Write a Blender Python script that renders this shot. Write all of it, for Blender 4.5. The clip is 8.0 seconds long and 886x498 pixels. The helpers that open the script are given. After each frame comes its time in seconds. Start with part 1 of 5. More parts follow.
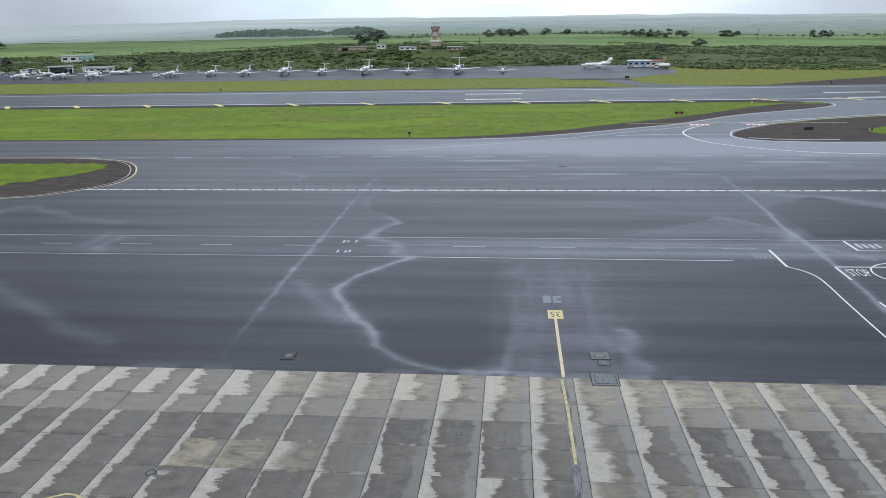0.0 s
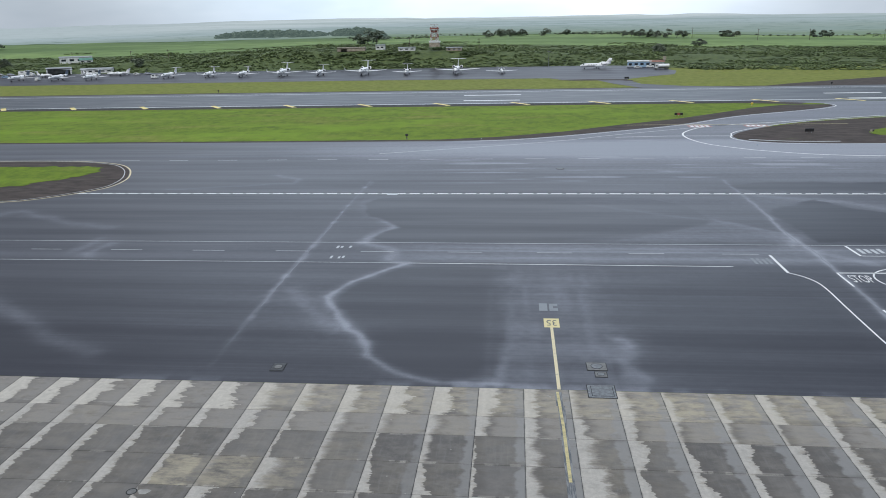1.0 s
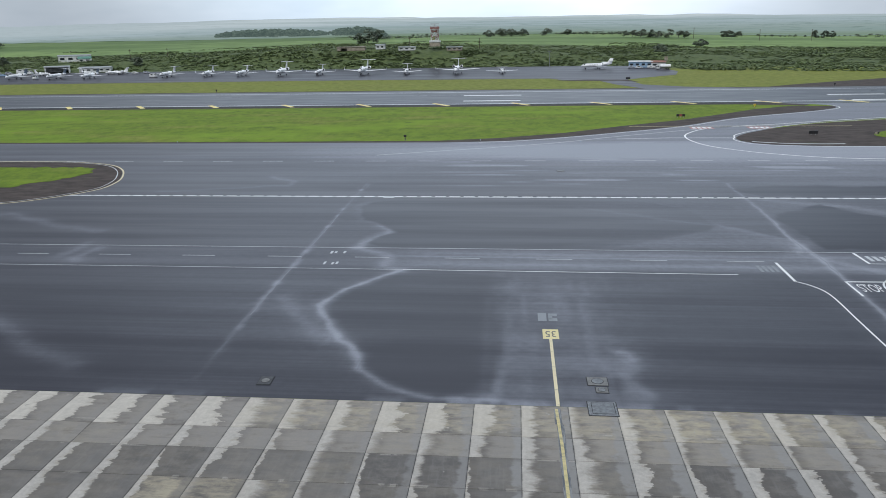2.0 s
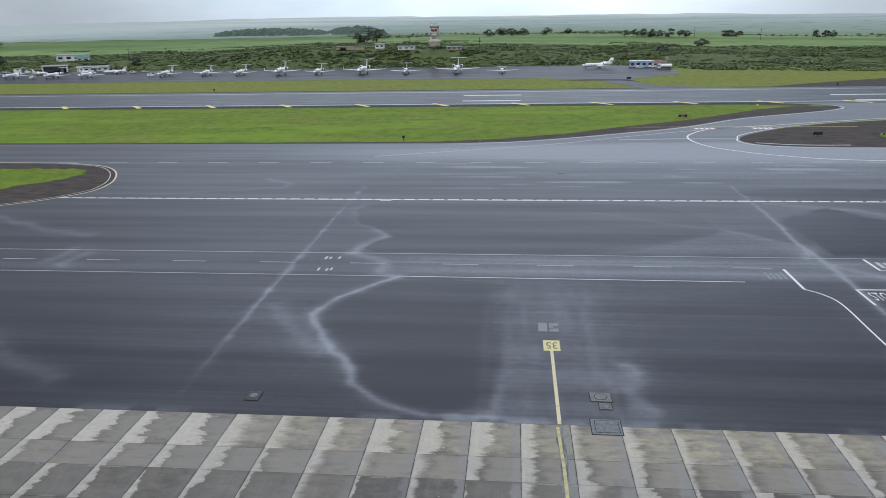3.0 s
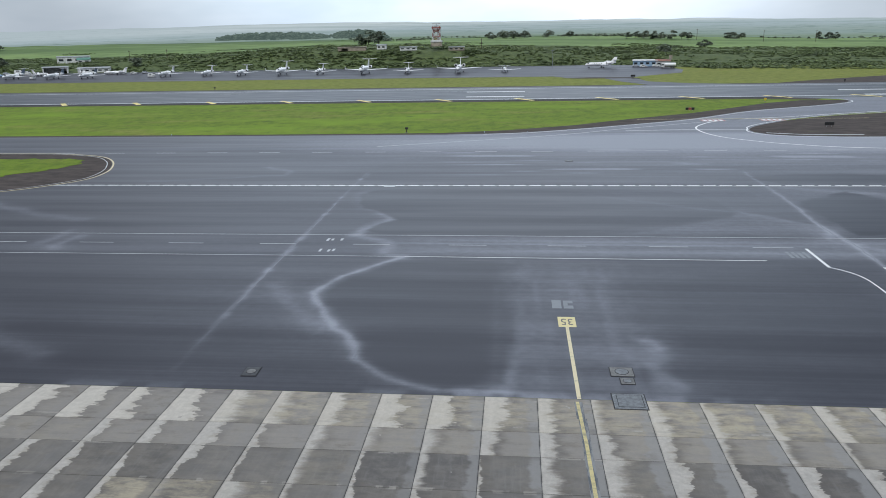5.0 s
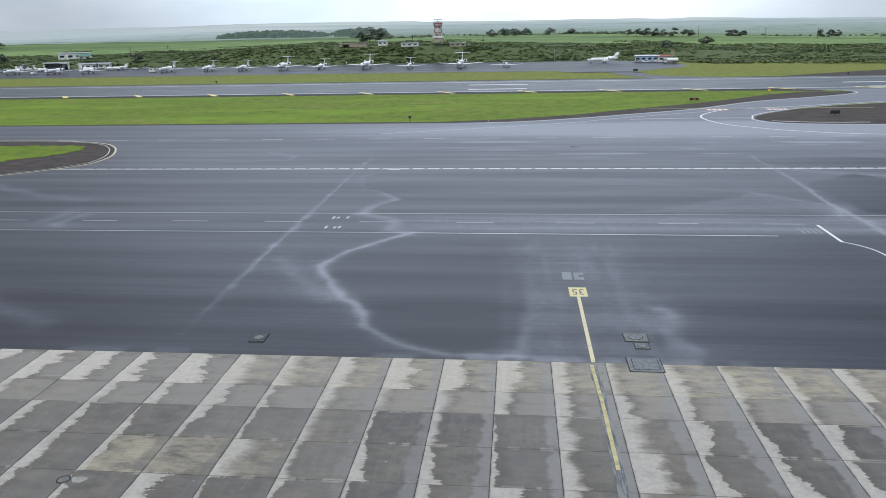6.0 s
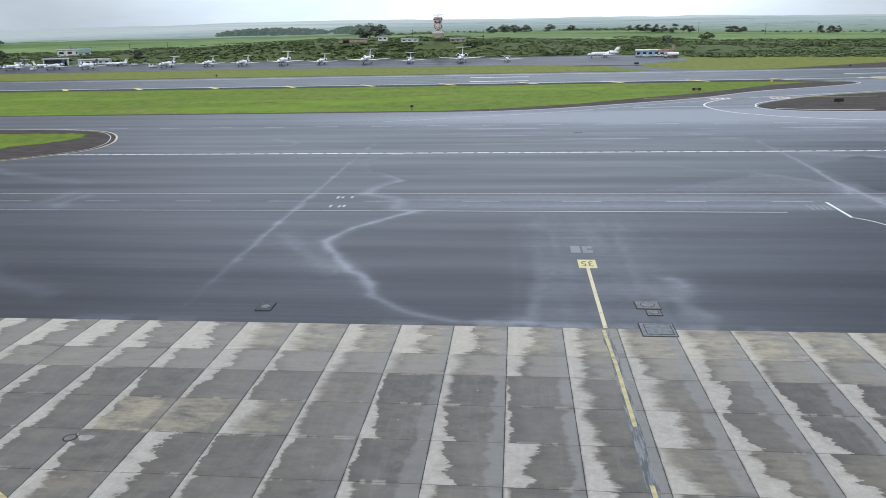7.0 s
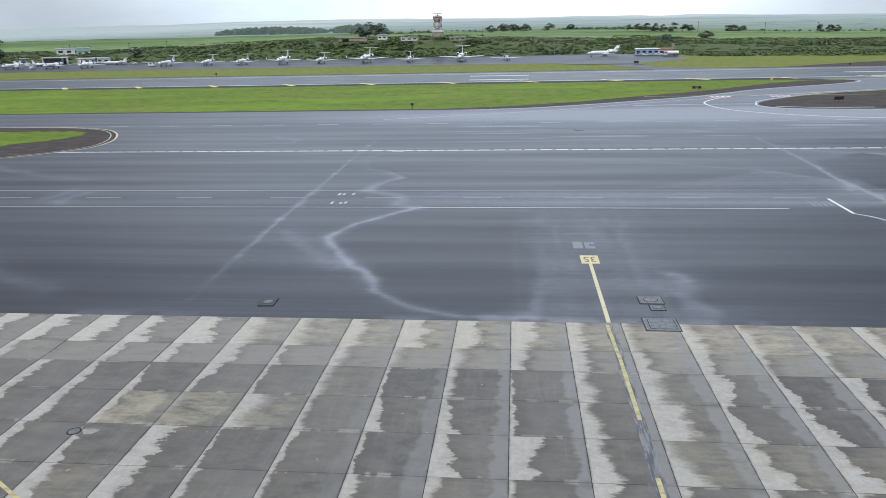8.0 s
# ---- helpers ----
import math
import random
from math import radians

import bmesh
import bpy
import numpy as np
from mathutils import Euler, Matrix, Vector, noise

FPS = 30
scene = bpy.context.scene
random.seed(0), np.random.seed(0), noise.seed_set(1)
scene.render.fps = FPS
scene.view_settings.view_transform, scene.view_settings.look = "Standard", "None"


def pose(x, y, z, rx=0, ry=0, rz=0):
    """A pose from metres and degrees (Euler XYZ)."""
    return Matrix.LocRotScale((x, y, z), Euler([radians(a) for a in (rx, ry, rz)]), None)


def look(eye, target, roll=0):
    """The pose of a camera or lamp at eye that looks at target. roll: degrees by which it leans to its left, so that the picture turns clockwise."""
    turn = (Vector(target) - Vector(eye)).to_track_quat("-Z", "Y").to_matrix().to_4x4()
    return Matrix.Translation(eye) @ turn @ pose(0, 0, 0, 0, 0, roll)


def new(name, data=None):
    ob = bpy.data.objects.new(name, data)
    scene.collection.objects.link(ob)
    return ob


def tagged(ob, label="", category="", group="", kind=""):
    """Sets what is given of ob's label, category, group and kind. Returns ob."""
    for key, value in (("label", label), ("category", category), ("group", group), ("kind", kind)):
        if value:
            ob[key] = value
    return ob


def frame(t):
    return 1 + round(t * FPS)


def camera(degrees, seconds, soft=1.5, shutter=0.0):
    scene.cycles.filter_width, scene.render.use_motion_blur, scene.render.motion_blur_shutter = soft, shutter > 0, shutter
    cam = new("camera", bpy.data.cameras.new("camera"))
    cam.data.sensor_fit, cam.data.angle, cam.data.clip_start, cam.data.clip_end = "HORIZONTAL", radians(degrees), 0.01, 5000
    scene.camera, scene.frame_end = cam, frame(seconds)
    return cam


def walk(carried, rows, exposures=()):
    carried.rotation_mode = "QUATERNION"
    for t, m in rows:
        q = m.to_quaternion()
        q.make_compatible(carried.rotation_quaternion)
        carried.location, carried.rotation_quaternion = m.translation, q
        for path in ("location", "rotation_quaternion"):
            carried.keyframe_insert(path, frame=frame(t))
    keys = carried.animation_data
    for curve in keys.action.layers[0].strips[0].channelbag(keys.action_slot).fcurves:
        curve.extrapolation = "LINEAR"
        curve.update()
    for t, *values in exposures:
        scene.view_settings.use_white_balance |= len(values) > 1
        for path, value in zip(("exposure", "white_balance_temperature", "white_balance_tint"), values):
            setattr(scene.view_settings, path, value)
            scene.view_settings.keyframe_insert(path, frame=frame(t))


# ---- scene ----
cam = camera(62.6, 8.0, soft=0.9)
PATH = [
    (0, (2.313, 1.665, 29.794), (2.122, 3.567, 29.204), -1.2),
    (0.5, (2.595, 2.441, 29.843), (2.403, 4.343, 29.255), -1.2),
    (1, (2.851, 3.52, 29.986), (2.659, 5.422, 29.397), -1.3),
    (1.5, (3.001, 4.935, 29.988), (2.809, 6.836, 29.399), -1.2),
    (3, (3.122, 9.382, 29.95), (2.929, 11.283, 29.358), -1.1),
    (3.5, (2.981, 10.734, 29.709), (2.789, 12.636, 29.121), -1.1),
    (4, (2.779, 11.61, 28.815), (2.584, 13.514, 28.232), -1.1),
    (4.5, (2.468, 11.946, 27.339), (2.272, 13.85, 26.762), -1.2),
    (6, (1.24, 11.999, 22.874), (1.042, 13.904, 22.297), -1.2),
    (6.5, (0.715, 11.961, 21.431), (0.519, 13.866, 20.853), -1.2),
    (7, (0.48, 11.91, 20.367), (0.283, 13.814, 19.787), -1.3),
    (7.5, (0.34, 11.895, 20.104), (0.143, 13.799, 19.526), -1.3),
    (8, (0.2, 11.832, 20.051), (0.005, 13.736, 19.469), -1.3),
]
EXPOSURES = [(0.0, -0.08), (3.0, -0.2), (4.0, -0.2), (6.0, 0.0), (8.0, 0.08)]
walk(cam, [(t, look(eye, target, roll)) for t, eye, target, roll in PATH],
     exposures=EXPOSURES)

# ---- world, sun, exposure ----
world = bpy.data.worlds.new("overcast_sky")
scene.world = world
world.use_nodes = True
wn, wl = world.node_tree.nodes, world.node_tree.links
wn.clear()
w_out = wn.new("ShaderNodeOutputWorld")
w_bg = wn.new("ShaderNodeBackground")
w_sky = wn.new("ShaderNodeTexSky")
w_sky.sky_type = 'NISHITA'
w_sky.sun_disc = False
w_sky.sun_elevation = radians(53)
w_sky.sun_rotation = radians(188)
w_tc = wn.new("ShaderNodeTexCoord")
w_map = wn.new("ShaderNodeMapping")
w_map.inputs["Scale"].default_value = (1.0, 1.0, 3.0)
w_map.inputs["Location"].default_value = (0.35, 0.2, 0.1)
w_noise = wn.new("ShaderNodeTexNoise")
w_noise.inputs["Scale"].default_value = 1.7
w_noise.inputs["Detail"].default_value = 5
w_noise.inputs["Roughness"].default_value = 0.55
w_ramp = wn.new("ShaderNodeValToRGB")
w_ramp.color_ramp.elements[0].position = 0.36
w_ramp.color_ramp.elements[0].color = (0.59, 0.72, 0.87, 1)
w_ramp.color_ramp.elements[1].position = 0.60
w_ramp.color_ramp.elements[1].color = (0.91, 1.02, 1.17, 1)
w_dim = wn.new("ShaderNodeVectorMath")
w_dim.operation = 'SCALE'
w_dim.inputs["Scale"].default_value = 0.10
w_mix = wn.new("ShaderNodeMix")
w_mix.data_type = 'RGBA'
w_mix.inputs["Factor"].default_value = 0.86
wl.new(w_tc.outputs["Generated"], w_map.inputs["Vector"])
wl.new(w_map.outputs["Vector"], w_noise.inputs["Vector"])
wl.new(w_noise.outputs["Fac"], w_ramp.inputs["Fac"])
wl.new(w_sky.outputs["Color"], w_dim.inputs[0])
wl.new(w_dim.outputs["Vector"], w_mix.inputs["A"])
wl.new(w_ramp.outputs["Color"], w_mix.inputs["B"])
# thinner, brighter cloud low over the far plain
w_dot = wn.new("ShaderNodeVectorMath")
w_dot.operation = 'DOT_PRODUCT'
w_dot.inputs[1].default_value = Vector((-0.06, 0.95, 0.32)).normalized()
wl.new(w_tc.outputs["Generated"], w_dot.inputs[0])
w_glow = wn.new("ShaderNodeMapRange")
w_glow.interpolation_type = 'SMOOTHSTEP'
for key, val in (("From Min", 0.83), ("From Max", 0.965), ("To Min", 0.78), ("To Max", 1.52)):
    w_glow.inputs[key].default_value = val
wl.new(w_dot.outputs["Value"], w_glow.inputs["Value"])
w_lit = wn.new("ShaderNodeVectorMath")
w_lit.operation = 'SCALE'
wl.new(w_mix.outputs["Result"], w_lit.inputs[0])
# rain veil to the west
w_sep = wn.new("ShaderNodeSeparateXYZ")
wl.new(w_tc.outputs["Generated"], w_sep.inputs[0])
w_veil = wn.new("ShaderNodeMapRange")
w_veil.interpolation_type = 'SMOOTHSTEP'
for key, val in (("From Min", -0.50), ("From Max", -0.20), ("To Min", 0.86), ("To Max", 1.0)):
    w_veil.inputs[key].default_value = val
wl.new(w_sep.outputs["X"], w_veil.inputs["Value"])
w_both = wn.new("ShaderNodeMath")
w_both.operation = 'MULTIPLY'
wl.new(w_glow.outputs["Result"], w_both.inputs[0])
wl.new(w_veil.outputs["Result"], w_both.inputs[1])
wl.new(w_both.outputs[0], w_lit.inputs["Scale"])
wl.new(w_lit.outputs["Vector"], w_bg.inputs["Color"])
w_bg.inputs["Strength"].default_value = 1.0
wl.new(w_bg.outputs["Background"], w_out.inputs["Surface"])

sun = new("sun", bpy.data.lights.new("sun", 'SUN'))
sun.data.energy = 1.5
sun.data.angle = radians(25)
sun.data.color = (1.0, 0.97, 0.92)
sun.matrix_world = look((-10, -75, 100), (0, 0, 0))


# ---- materials ----
def lin(r, g, b):
    """Linear colour from 0..255 display values."""
    return tuple(((c / 255 + 0.055) / 1.055) ** 2.4 if c > 10 else c / 255 / 12.92 for c in (r, g, b)) + (1,)


class Mat:
    """A node material with a few short cuts."""

    def __init__(self, name, rough=0.6, metal=0.0, spec=0.5):
        self.m = bpy.data.materials.new(name)
        self.m.use_nodes = True
        self.n, self.l = self.m.node_tree.nodes, self.m.node_tree.links
        self.b = self.n["Principled BSDF"]
        self.b.inputs["Roughness"].default_value = rough
        self.b.inputs["Metallic"].default_value = metal
        self.b.inputs["Specular IOR Level"].default_value = spec
        self.geo = self.n.new("ShaderNodeNewGeometry")

    def color(self, c):
        self.b.inputs["Base Color"].default_value = (*c[:3], 1)
        return self

    def noise(self, scale, detail=4, rough=0.55, stretch=(1, 1, 1), shift=(0, 0, 0)):
        mp = self.n.new("ShaderNodeMapping")
        mp.inputs["Scale"].default_value = tuple(s * scale for s in stretch)
        mp.inputs["Location"].default_value = shift
        self.l.new(self.geo.outputs["Position"], mp.inputs["Vector"])
        t = self.n.new("ShaderNodeTexNoise")
        t.inputs["Scale"].default_value = 1.0
        t.inputs["Detail"].default_value = detail
        t.inputs["Roughness"].default_value = rough
        self.l.new(mp.outputs["Vector"], t.inputs["Vector"])
        return t.outputs["Fac"]

    def put(self, socket, v):
        if hasattr(v, "is_output"):
            self.l.new(v, socket)
        else:
            socket.default_value = v

    def math(self, op, a, b=0.0, c=0.0, clamp=False):
        t = self.n.new("ShaderNodeMath")
        t.operation, t.use_clamp = op, clamp
        for s, v in zip(t.inputs, (a, b, c)):
            self.put(s, v)
        return t.outputs[0]

    def ramp(self, v, lo, hi, a=0.0, b=1.0):
        t = self.n.new("ShaderNodeMapRange")
        t.interpolation_type = 'SMOOTHSTEP'
        for key, val in (("Value", v), ("From Min", lo), ("From Max", hi), ("To Min", a), ("To Max", b)):
            self.put(t.inputs[key], val)
        return t.outputs["Result"]

    def mix(self, f, a, b, blend='MIX'):
        t = self.n.new("ShaderNodeMix")
        t.data_type, t.blend_type = 'RGBA', blend
        self.put(t.inputs["Factor"], f)
        for key, v in (("A", a), ("B", b)):
            self.put(t.inputs[key], v if hasattr(v, "is_output") else (*v[:3], 1))
        return t.outputs["Result"]

    def attr(self, name):
        t = self.n.new("ShaderNodeAttribute")
        t.attribute_name = name
        return t.outputs["Fac"]

    def rnd(self, island=False):
        if island:
            return self.geo.outputs["Random Per Island"]
        return self.n.new("ShaderNodeObjectInfo").outputs["Random"]

    def xyz(self):
        t = self.n.new("ShaderNodeSeparateXYZ")
        self.l.new(self.geo.outputs["Position"], t.inputs[0])
        return t.outputs

    def base(self, v):
        self.l.new(v, self.b.inputs["Base Color"])
        return self

    def roughness(self, v):
        self.l.new(v, self.b.inputs["Roughness"])
        return self

    def bump(self, h, strength=0.3, dist=0.02):
        t = self.n.new("ShaderNodeBump")
        t.inputs["Strength"].default_value = strength
        t.inputs["Distance"].default_value = dist
        self.l.new(h, t.inputs["Height"])
        self.l.new(t.outputs["Normal"], self.b.inputs["Normal"])
        return self


def plain(name, c, rough=0.5, metal=0.0, grain=0.12, scale=1.5, spec=0.5):
    """A painted or raw surface with faint dirt and grain."""
    m = Mat(name, rough, metal, spec)
    d = tuple(v * (1 - grain * 2.2) for v in c[:3])
    l = tuple(min(1, v * (1 + grain)) for v in c[:3])
    f = m.ramp(m.noise(scale, 5, 0.65), 0.3, 0.7)
    m.base(m.mix(f, d, l))
    m.roughness(m.ramp(m.noise(scale * 3, 3), 0.2, 0.8, max(0.05, rough - 0.12), min(1, rough + 0.12)))
    return m.m


def asphalt_material(name, spec):
    m = Mat(name, 0.45, 0, spec)
    dry = m.attr("dry")
    lanes = m.ramp(m.noise(1, 2, 0.5, (0.004, 0.36, 1)), 0.36, 0.64)
    fine_lanes = m.ramp(m.noise(1, 3, 0.65, (0.022, 1.9, 1), (3, 7, 0)), 0.33, 0.67)
    cloud = m.noise(0.06, 5, 0.6, (0.6, 1.3, 1), (9, 2, 0))
    rag = m.noise(0.8, 6, 0.72, (0.7, 1.1, 1))
    grit = m.noise(14, 3, 0.7)
    torn = m.ramp(m.noise(1.1, 5, 0.65, (0.9, 1.0, 1), (2, 8, 0)), 0.3, 0.7, 0.90, 1.10)
    a = m.math('MULTIPLY_ADD', m.math('SUBTRACT', lanes, 0.5), 0.07, m.math('MULTIPLY', dry, torn))
    a = m.math('MULTIPLY_ADD', m.math('SUBTRACT', fine_lanes, 0.5), 0.07, a)
    a = m.math('MULTIPLY_ADD', m.math('SUBTRACT', cloud, 0.5), 0.34, a)
    a = m.math('MULTIPLY_ADD', m.math('SUBTRACT', rag, 0.5), 0.06, a)
    hair = m.noise(1, 4, 0.75, (0.10, 5.5, 1), (8, 1, 0))
    a = m.math('MULTIPLY_ADD', m.math('SUBTRACT', hair, 0.5), 0.045, a)
    f = m.ramp(a, 0.0, 1.05)
    col = m.mix(f, (0.0222, 0.0208, 0.0312), (0.328, 0.346, 0.395))
    g = m.ramp(grit, 0.25, 0.8, 0.82, 1.16)
    t = m.n.new("ShaderNodeVectorMath")
    t.operation = 'SCALE'
    m.l.new(col, t.inputs[0])
    m.l.new(g, t.inputs["Scale"])
    m.base(t.outputs["Vector"])
    wet = m.ramp(m.noise(1, 4, 0.6, (0.012, 0.22, 1), (6, 3, 0)), 0.3, 0.7, -0.05, 0.05)
    m.roughness(m.math('ADD', m.ramp(a, 0.0, 0.9, 0.36, 0.62), wet))
    m.bump(m.noise(9, 4, 0.7), 0.12, 0.006)
    return m.m


def runway_material():
    m = Mat("runway_asphalt", 0.45, 0, 0.09)
    a = m.noise(1, 5, 0.65, (0.01, 0.30, 1), (4, 0, 0))
    b = m.noise(0.15, 4, 0.6, (0.4, 1.5, 1))
    f = m.math('MULTIPLY_ADD', b, 0.5, m.math('MULTIPLY', a, 0.6))
    m.base(m.mix(m.ramp(f, 0.35, 0.75), (0.012, 0.013, 0.018), (0.085, 0.093, 0.110)))
    m.roughness(m.ramp(f, 0.35, 0.75, 0.26, 0.46))
    return m.m


PANEL = 3.81
ROWS_Y = (60.0, 55.27, 52.33, 48.56, 44.83, 41.05, 37.24, 33.43, 29.62)


def concrete_material():
    """Damp concrete: each panel dries from its west joint inwards. The object colour holds the
    width of the dry strip at the north and south end, the ochre silt and the softness of the edge."""
    m = Mat("damp_concrete_panel", 0.5)
    x, y, z = m.xyz()
    rnd = m.rnd()
    info = m.n.new("ShaderNodeObjectInfo")
    own = m.n.new("ShaderNodeSeparateColor")
    m.l.new(info.outputs["Color"], own.inputs[0])
    w_north, w_south, silt = own.outputs
    soft = info.outputs["Alpha"]
    centre = m.n.new("ShaderNodeSeparateXYZ")
    m.l.new(info.outputs["Location"], centre.inputs[0])
    u = m.math('FRACT', m.math('DIVIDE', m.math('ADD', x, PANEL * 40), PANEL))
    down = m.math('SUBTRACT', centre.outputs[1], y)
    v = m.math('MULTIPLY_ADD', down, 0.26, 0.5, clamp=True)
    comb = m.noise(1, 5, 0.6, (0.35, 1.9, 1), (0, 3, 0))
    rag = m.noise(0.75, 4, 0.62, (0.5, 1.0, 1), (11, 3, 0))
    fine = m.noise(4.5, 3, 0.6, (0.7, 1.2, 1), (1, 8, 0))
    big = m.noise(0.09, 2, 0.5, (1, 0.8, 1), (2, 5, 0))
    # width of the dry strip in parts of a panel, with combed tongues
    width = m.math('MULTIPLY_ADD', m.math('SUBTRACT', w_south, w_north), v, w_north)
    swing = m.math('MULTIPLY_ADD', width, 0.95, 0.10)
    shift = m.math('MULTIPLY_ADD', m.math('SUBTRACT', rag, 0.5), 1.7, m.math('MULTIPLY', m.math('SUBTRACT', comb, 0.5), 0.75))
    shift = m.math('MULTIPLY_ADD', m.math('SUBTRACT', fine, 0.5), 0.35, shift)
    width = m.math('MULTIPLY_ADD', shift, swing, width)
    edge = m.math('SUBTRACT', width, u)
    crisp = m.ramp(soft, 0.0, 1.0, 0.012, 0.26)
    dry = m.ramp(edge, m.math('MULTIPLY', crisp, -0.7), crisp)
    rim = m.math('MULTIPLY', m.ramp(edge, -0.30, -0.01), m.math('SUBTRACT', 1.0, dry))
    # smooth grey film along the east joint; eastward its wet sheen is coloured in
    film_w = m.math('MULTIPLY_ADD', m.math('SUBTRACT', rag, 0.5), 0.45, 0.80)
    film_w = m.math('MULTIPLY_ADD', m.math('SUBTRACT', big, 0.5), 0.5, film_w)
    film = m.ramp(m.math('SUBTRACT', u, film_w), -0.035, 0.05)
    stain = m.noise(0.7, 6, 0.68, (1, 1.4, 1), (5, 5, 0))
    mottle = m.noise(3.2, 5, 0.7, (1, 1, 1), (2, 9, 0))
    streak = m.noise(1, 5, 0.7, (2.6, 0.25, 1), (1, 0, 0))
    cross = m.noise(1, 5, 0.7, (0.35, 2.4, 1), (4, 2, 0))
    patch = m.noise(0.28, 4, 0.6, (1, 1.2, 1), (14, 2, 0))
    damp = m.mix(m.ramp(stain, 0.34, 0.66), (0.092, 0.087, 0.082), (0.172, 0.165, 0.157))
    damp = m.mix(m.ramp(patch, 0.48, 0.66, 0, 0.40), damp, (0.095, 0.095, 0.098))
    damp = m.mix(m.ramp(y, 52.25, 52.35, 0.0, 0.66), damp, (0.330, 0.316, 0.298))
    damp = m.mix(m.ramp(streak, 0.48, 0.72, 0.0, 0.40), damp, (0.222, 0.223, 0.222))
    damp = m.mix(m.ramp(cross, 0.50, 0.74, 0.0, 0.40), damp, (0.110, 0.102, 0.094))
    damp = m.mix(m.math('MULTIPLY', m.ramp(rnd, 0.1, 0.95), 0.30), damp, (0.232, 0.226, 0.217))
    damp = m.mix(m.math('MULTIPLY', film, m.ramp(x, -16, 6, 0.12, 0.72)), damp, (0.285, 0.293, 0.300))
    damp = m.mix(m.math('MULTIPLY', m.math('MULTIPLY', rim, m.ramp(cross, 0.3, 0.6, 0.3, 0.75)), m.ramp(x, -16, 0, 0.45, 1.0)), damp, (0.098, 0.088, 0.079))
    # ochre silt
    first = m.ramp(y, 55.20, 55.30)
    silt_f = m.math('MULTIPLY', m.ramp(m.noise(0.6, 6, 0.7, (0.7, 1.9, 1), (8, 1, 0)), 0.33, 0.62), silt)
    damp = m.mix(m.math('MULTIPLY', silt_f, m.math('SUBTRACT', 1.0, m.math('MULTIPLY', film, 0.6))), damp, (0.43, 0.395, 0.30))
    brown = m.math('MULTIPLY', m.ramp(m.noise(1, 5, 0.7, (0.45, 2.6, 1), (3, 17, 0)), 0.54, 0.68), silt)
    damp = m.mix(m.math('MULTIPLY', brown, 0.6), damp, (0.165, 0.138, 0.100))
    rust = m.ramp(m.noise(0.5, 6, 0.72, (0.8, 1.5, 1), (40, 7, 0)), 0.54, 0.70, 0.0, 0.5)
    damp = m.mix(rust, damp, (0.150, 0.132, 0.106))
    light = m.mix(m.ramp(mottle, 0.3, 0.72), (0.50, 0.495, 0.475), (0.565, 0.559, 0.537))
    light = m.mix(m.math('MULTIPLY', first, 0.55), light, (0.68, 0.66, 0.60))
    light = m.mix(m.math('MULTIPLY', silt_f, 0.30), light, (0.45, 0.42, 0.33))
    light = m.mix(m.ramp(streak, 0.40, 0.70, 0.15, 0.0), light, (0.30, 0.29, 0.27))
    light = m.mix(m.math('MULTIPLY', m.ramp(edge, 0.0, 0.16, 1.0, 0.0), m.ramp(cross, 0.40, 0.62, 0.0, 0.55)), light, (0.31, 0.28, 0.225))
    col = m.mix(m.math('MULTIPLY', dry, m.ramp(stain, 0.25, 0.6, 0.70, 0.96)), damp, light)
    # dark seepage and pale crust beside the joints
    side = m.math('MINIMUM', u, m.math('SUBTRACT', 1.0, u))
    seep = m.math('MULTIPLY', m.ramp(side, 0.0, 0.035, 1.0, 0.0), m.ramp(rag, 0.40, 0.6))
    col = m.mix(m.math('MULTIPLY', seep, 0.55), col, (0.06, 0.055, 0.05))
    rim_y = m.math('ABSOLUTE', down)
    crust = m.math('MULTIPLY', m.ramp(rim_y, 1.62, 1.82), m.ramp(m.noise(0.6, 4, 0.6, (1, 0.4, 1), (21, 6, 0)), 0.54, 0.60))
    crust = m.math('MULTIPLY', crust, m.math('LESS_THAN', rim_y, 1.9))
    col = m.mix(m.math('MULTIPLY', crust, 0.62), col, (0.43, 0.42, 0.39))
    damp_y = m.math('MULTIPLY', m.ramp(rim_y, 1.3, 1.88), m.ramp(patch, 0.42, 0.6, 0.0, 0.45))
    col = m.mix(m.math('MULTIPLY', damp_y, m.math('SUBTRACT', 1.0, dry)), col, (0.10, 0.095, 0.09))
    spots = m.ramp(m.noise(1.1, 3, 0.5, (1, 1, 1), (30, 4, 0)), 0.725, 0.745)
    col = m.mix(m.math('MULTIPLY', spots, 0.8), col, (0.38, 0.375, 0.35))
    col = m.mix(m.ramp(mottle, 0.3, 0.75, 0.12, 0.0), col, (0.10, 0.096, 0.092))
    col = m.mix(1.0, col, (1.01, 0.965, 0.925), 'MULTIPLY')
    m.base(col)
    m.roughness(m.math('MULTIPLY_ADD', dry, 0.24, m.ramp(stain, 0.3, 0.7, 0.44, 0.60)))
    m.b.inputs["Specular IOR Level"].default_value = 0.35
    m.bump(m.noise(7, 5, 0.7), 0.25, 0.008)
    return m.m


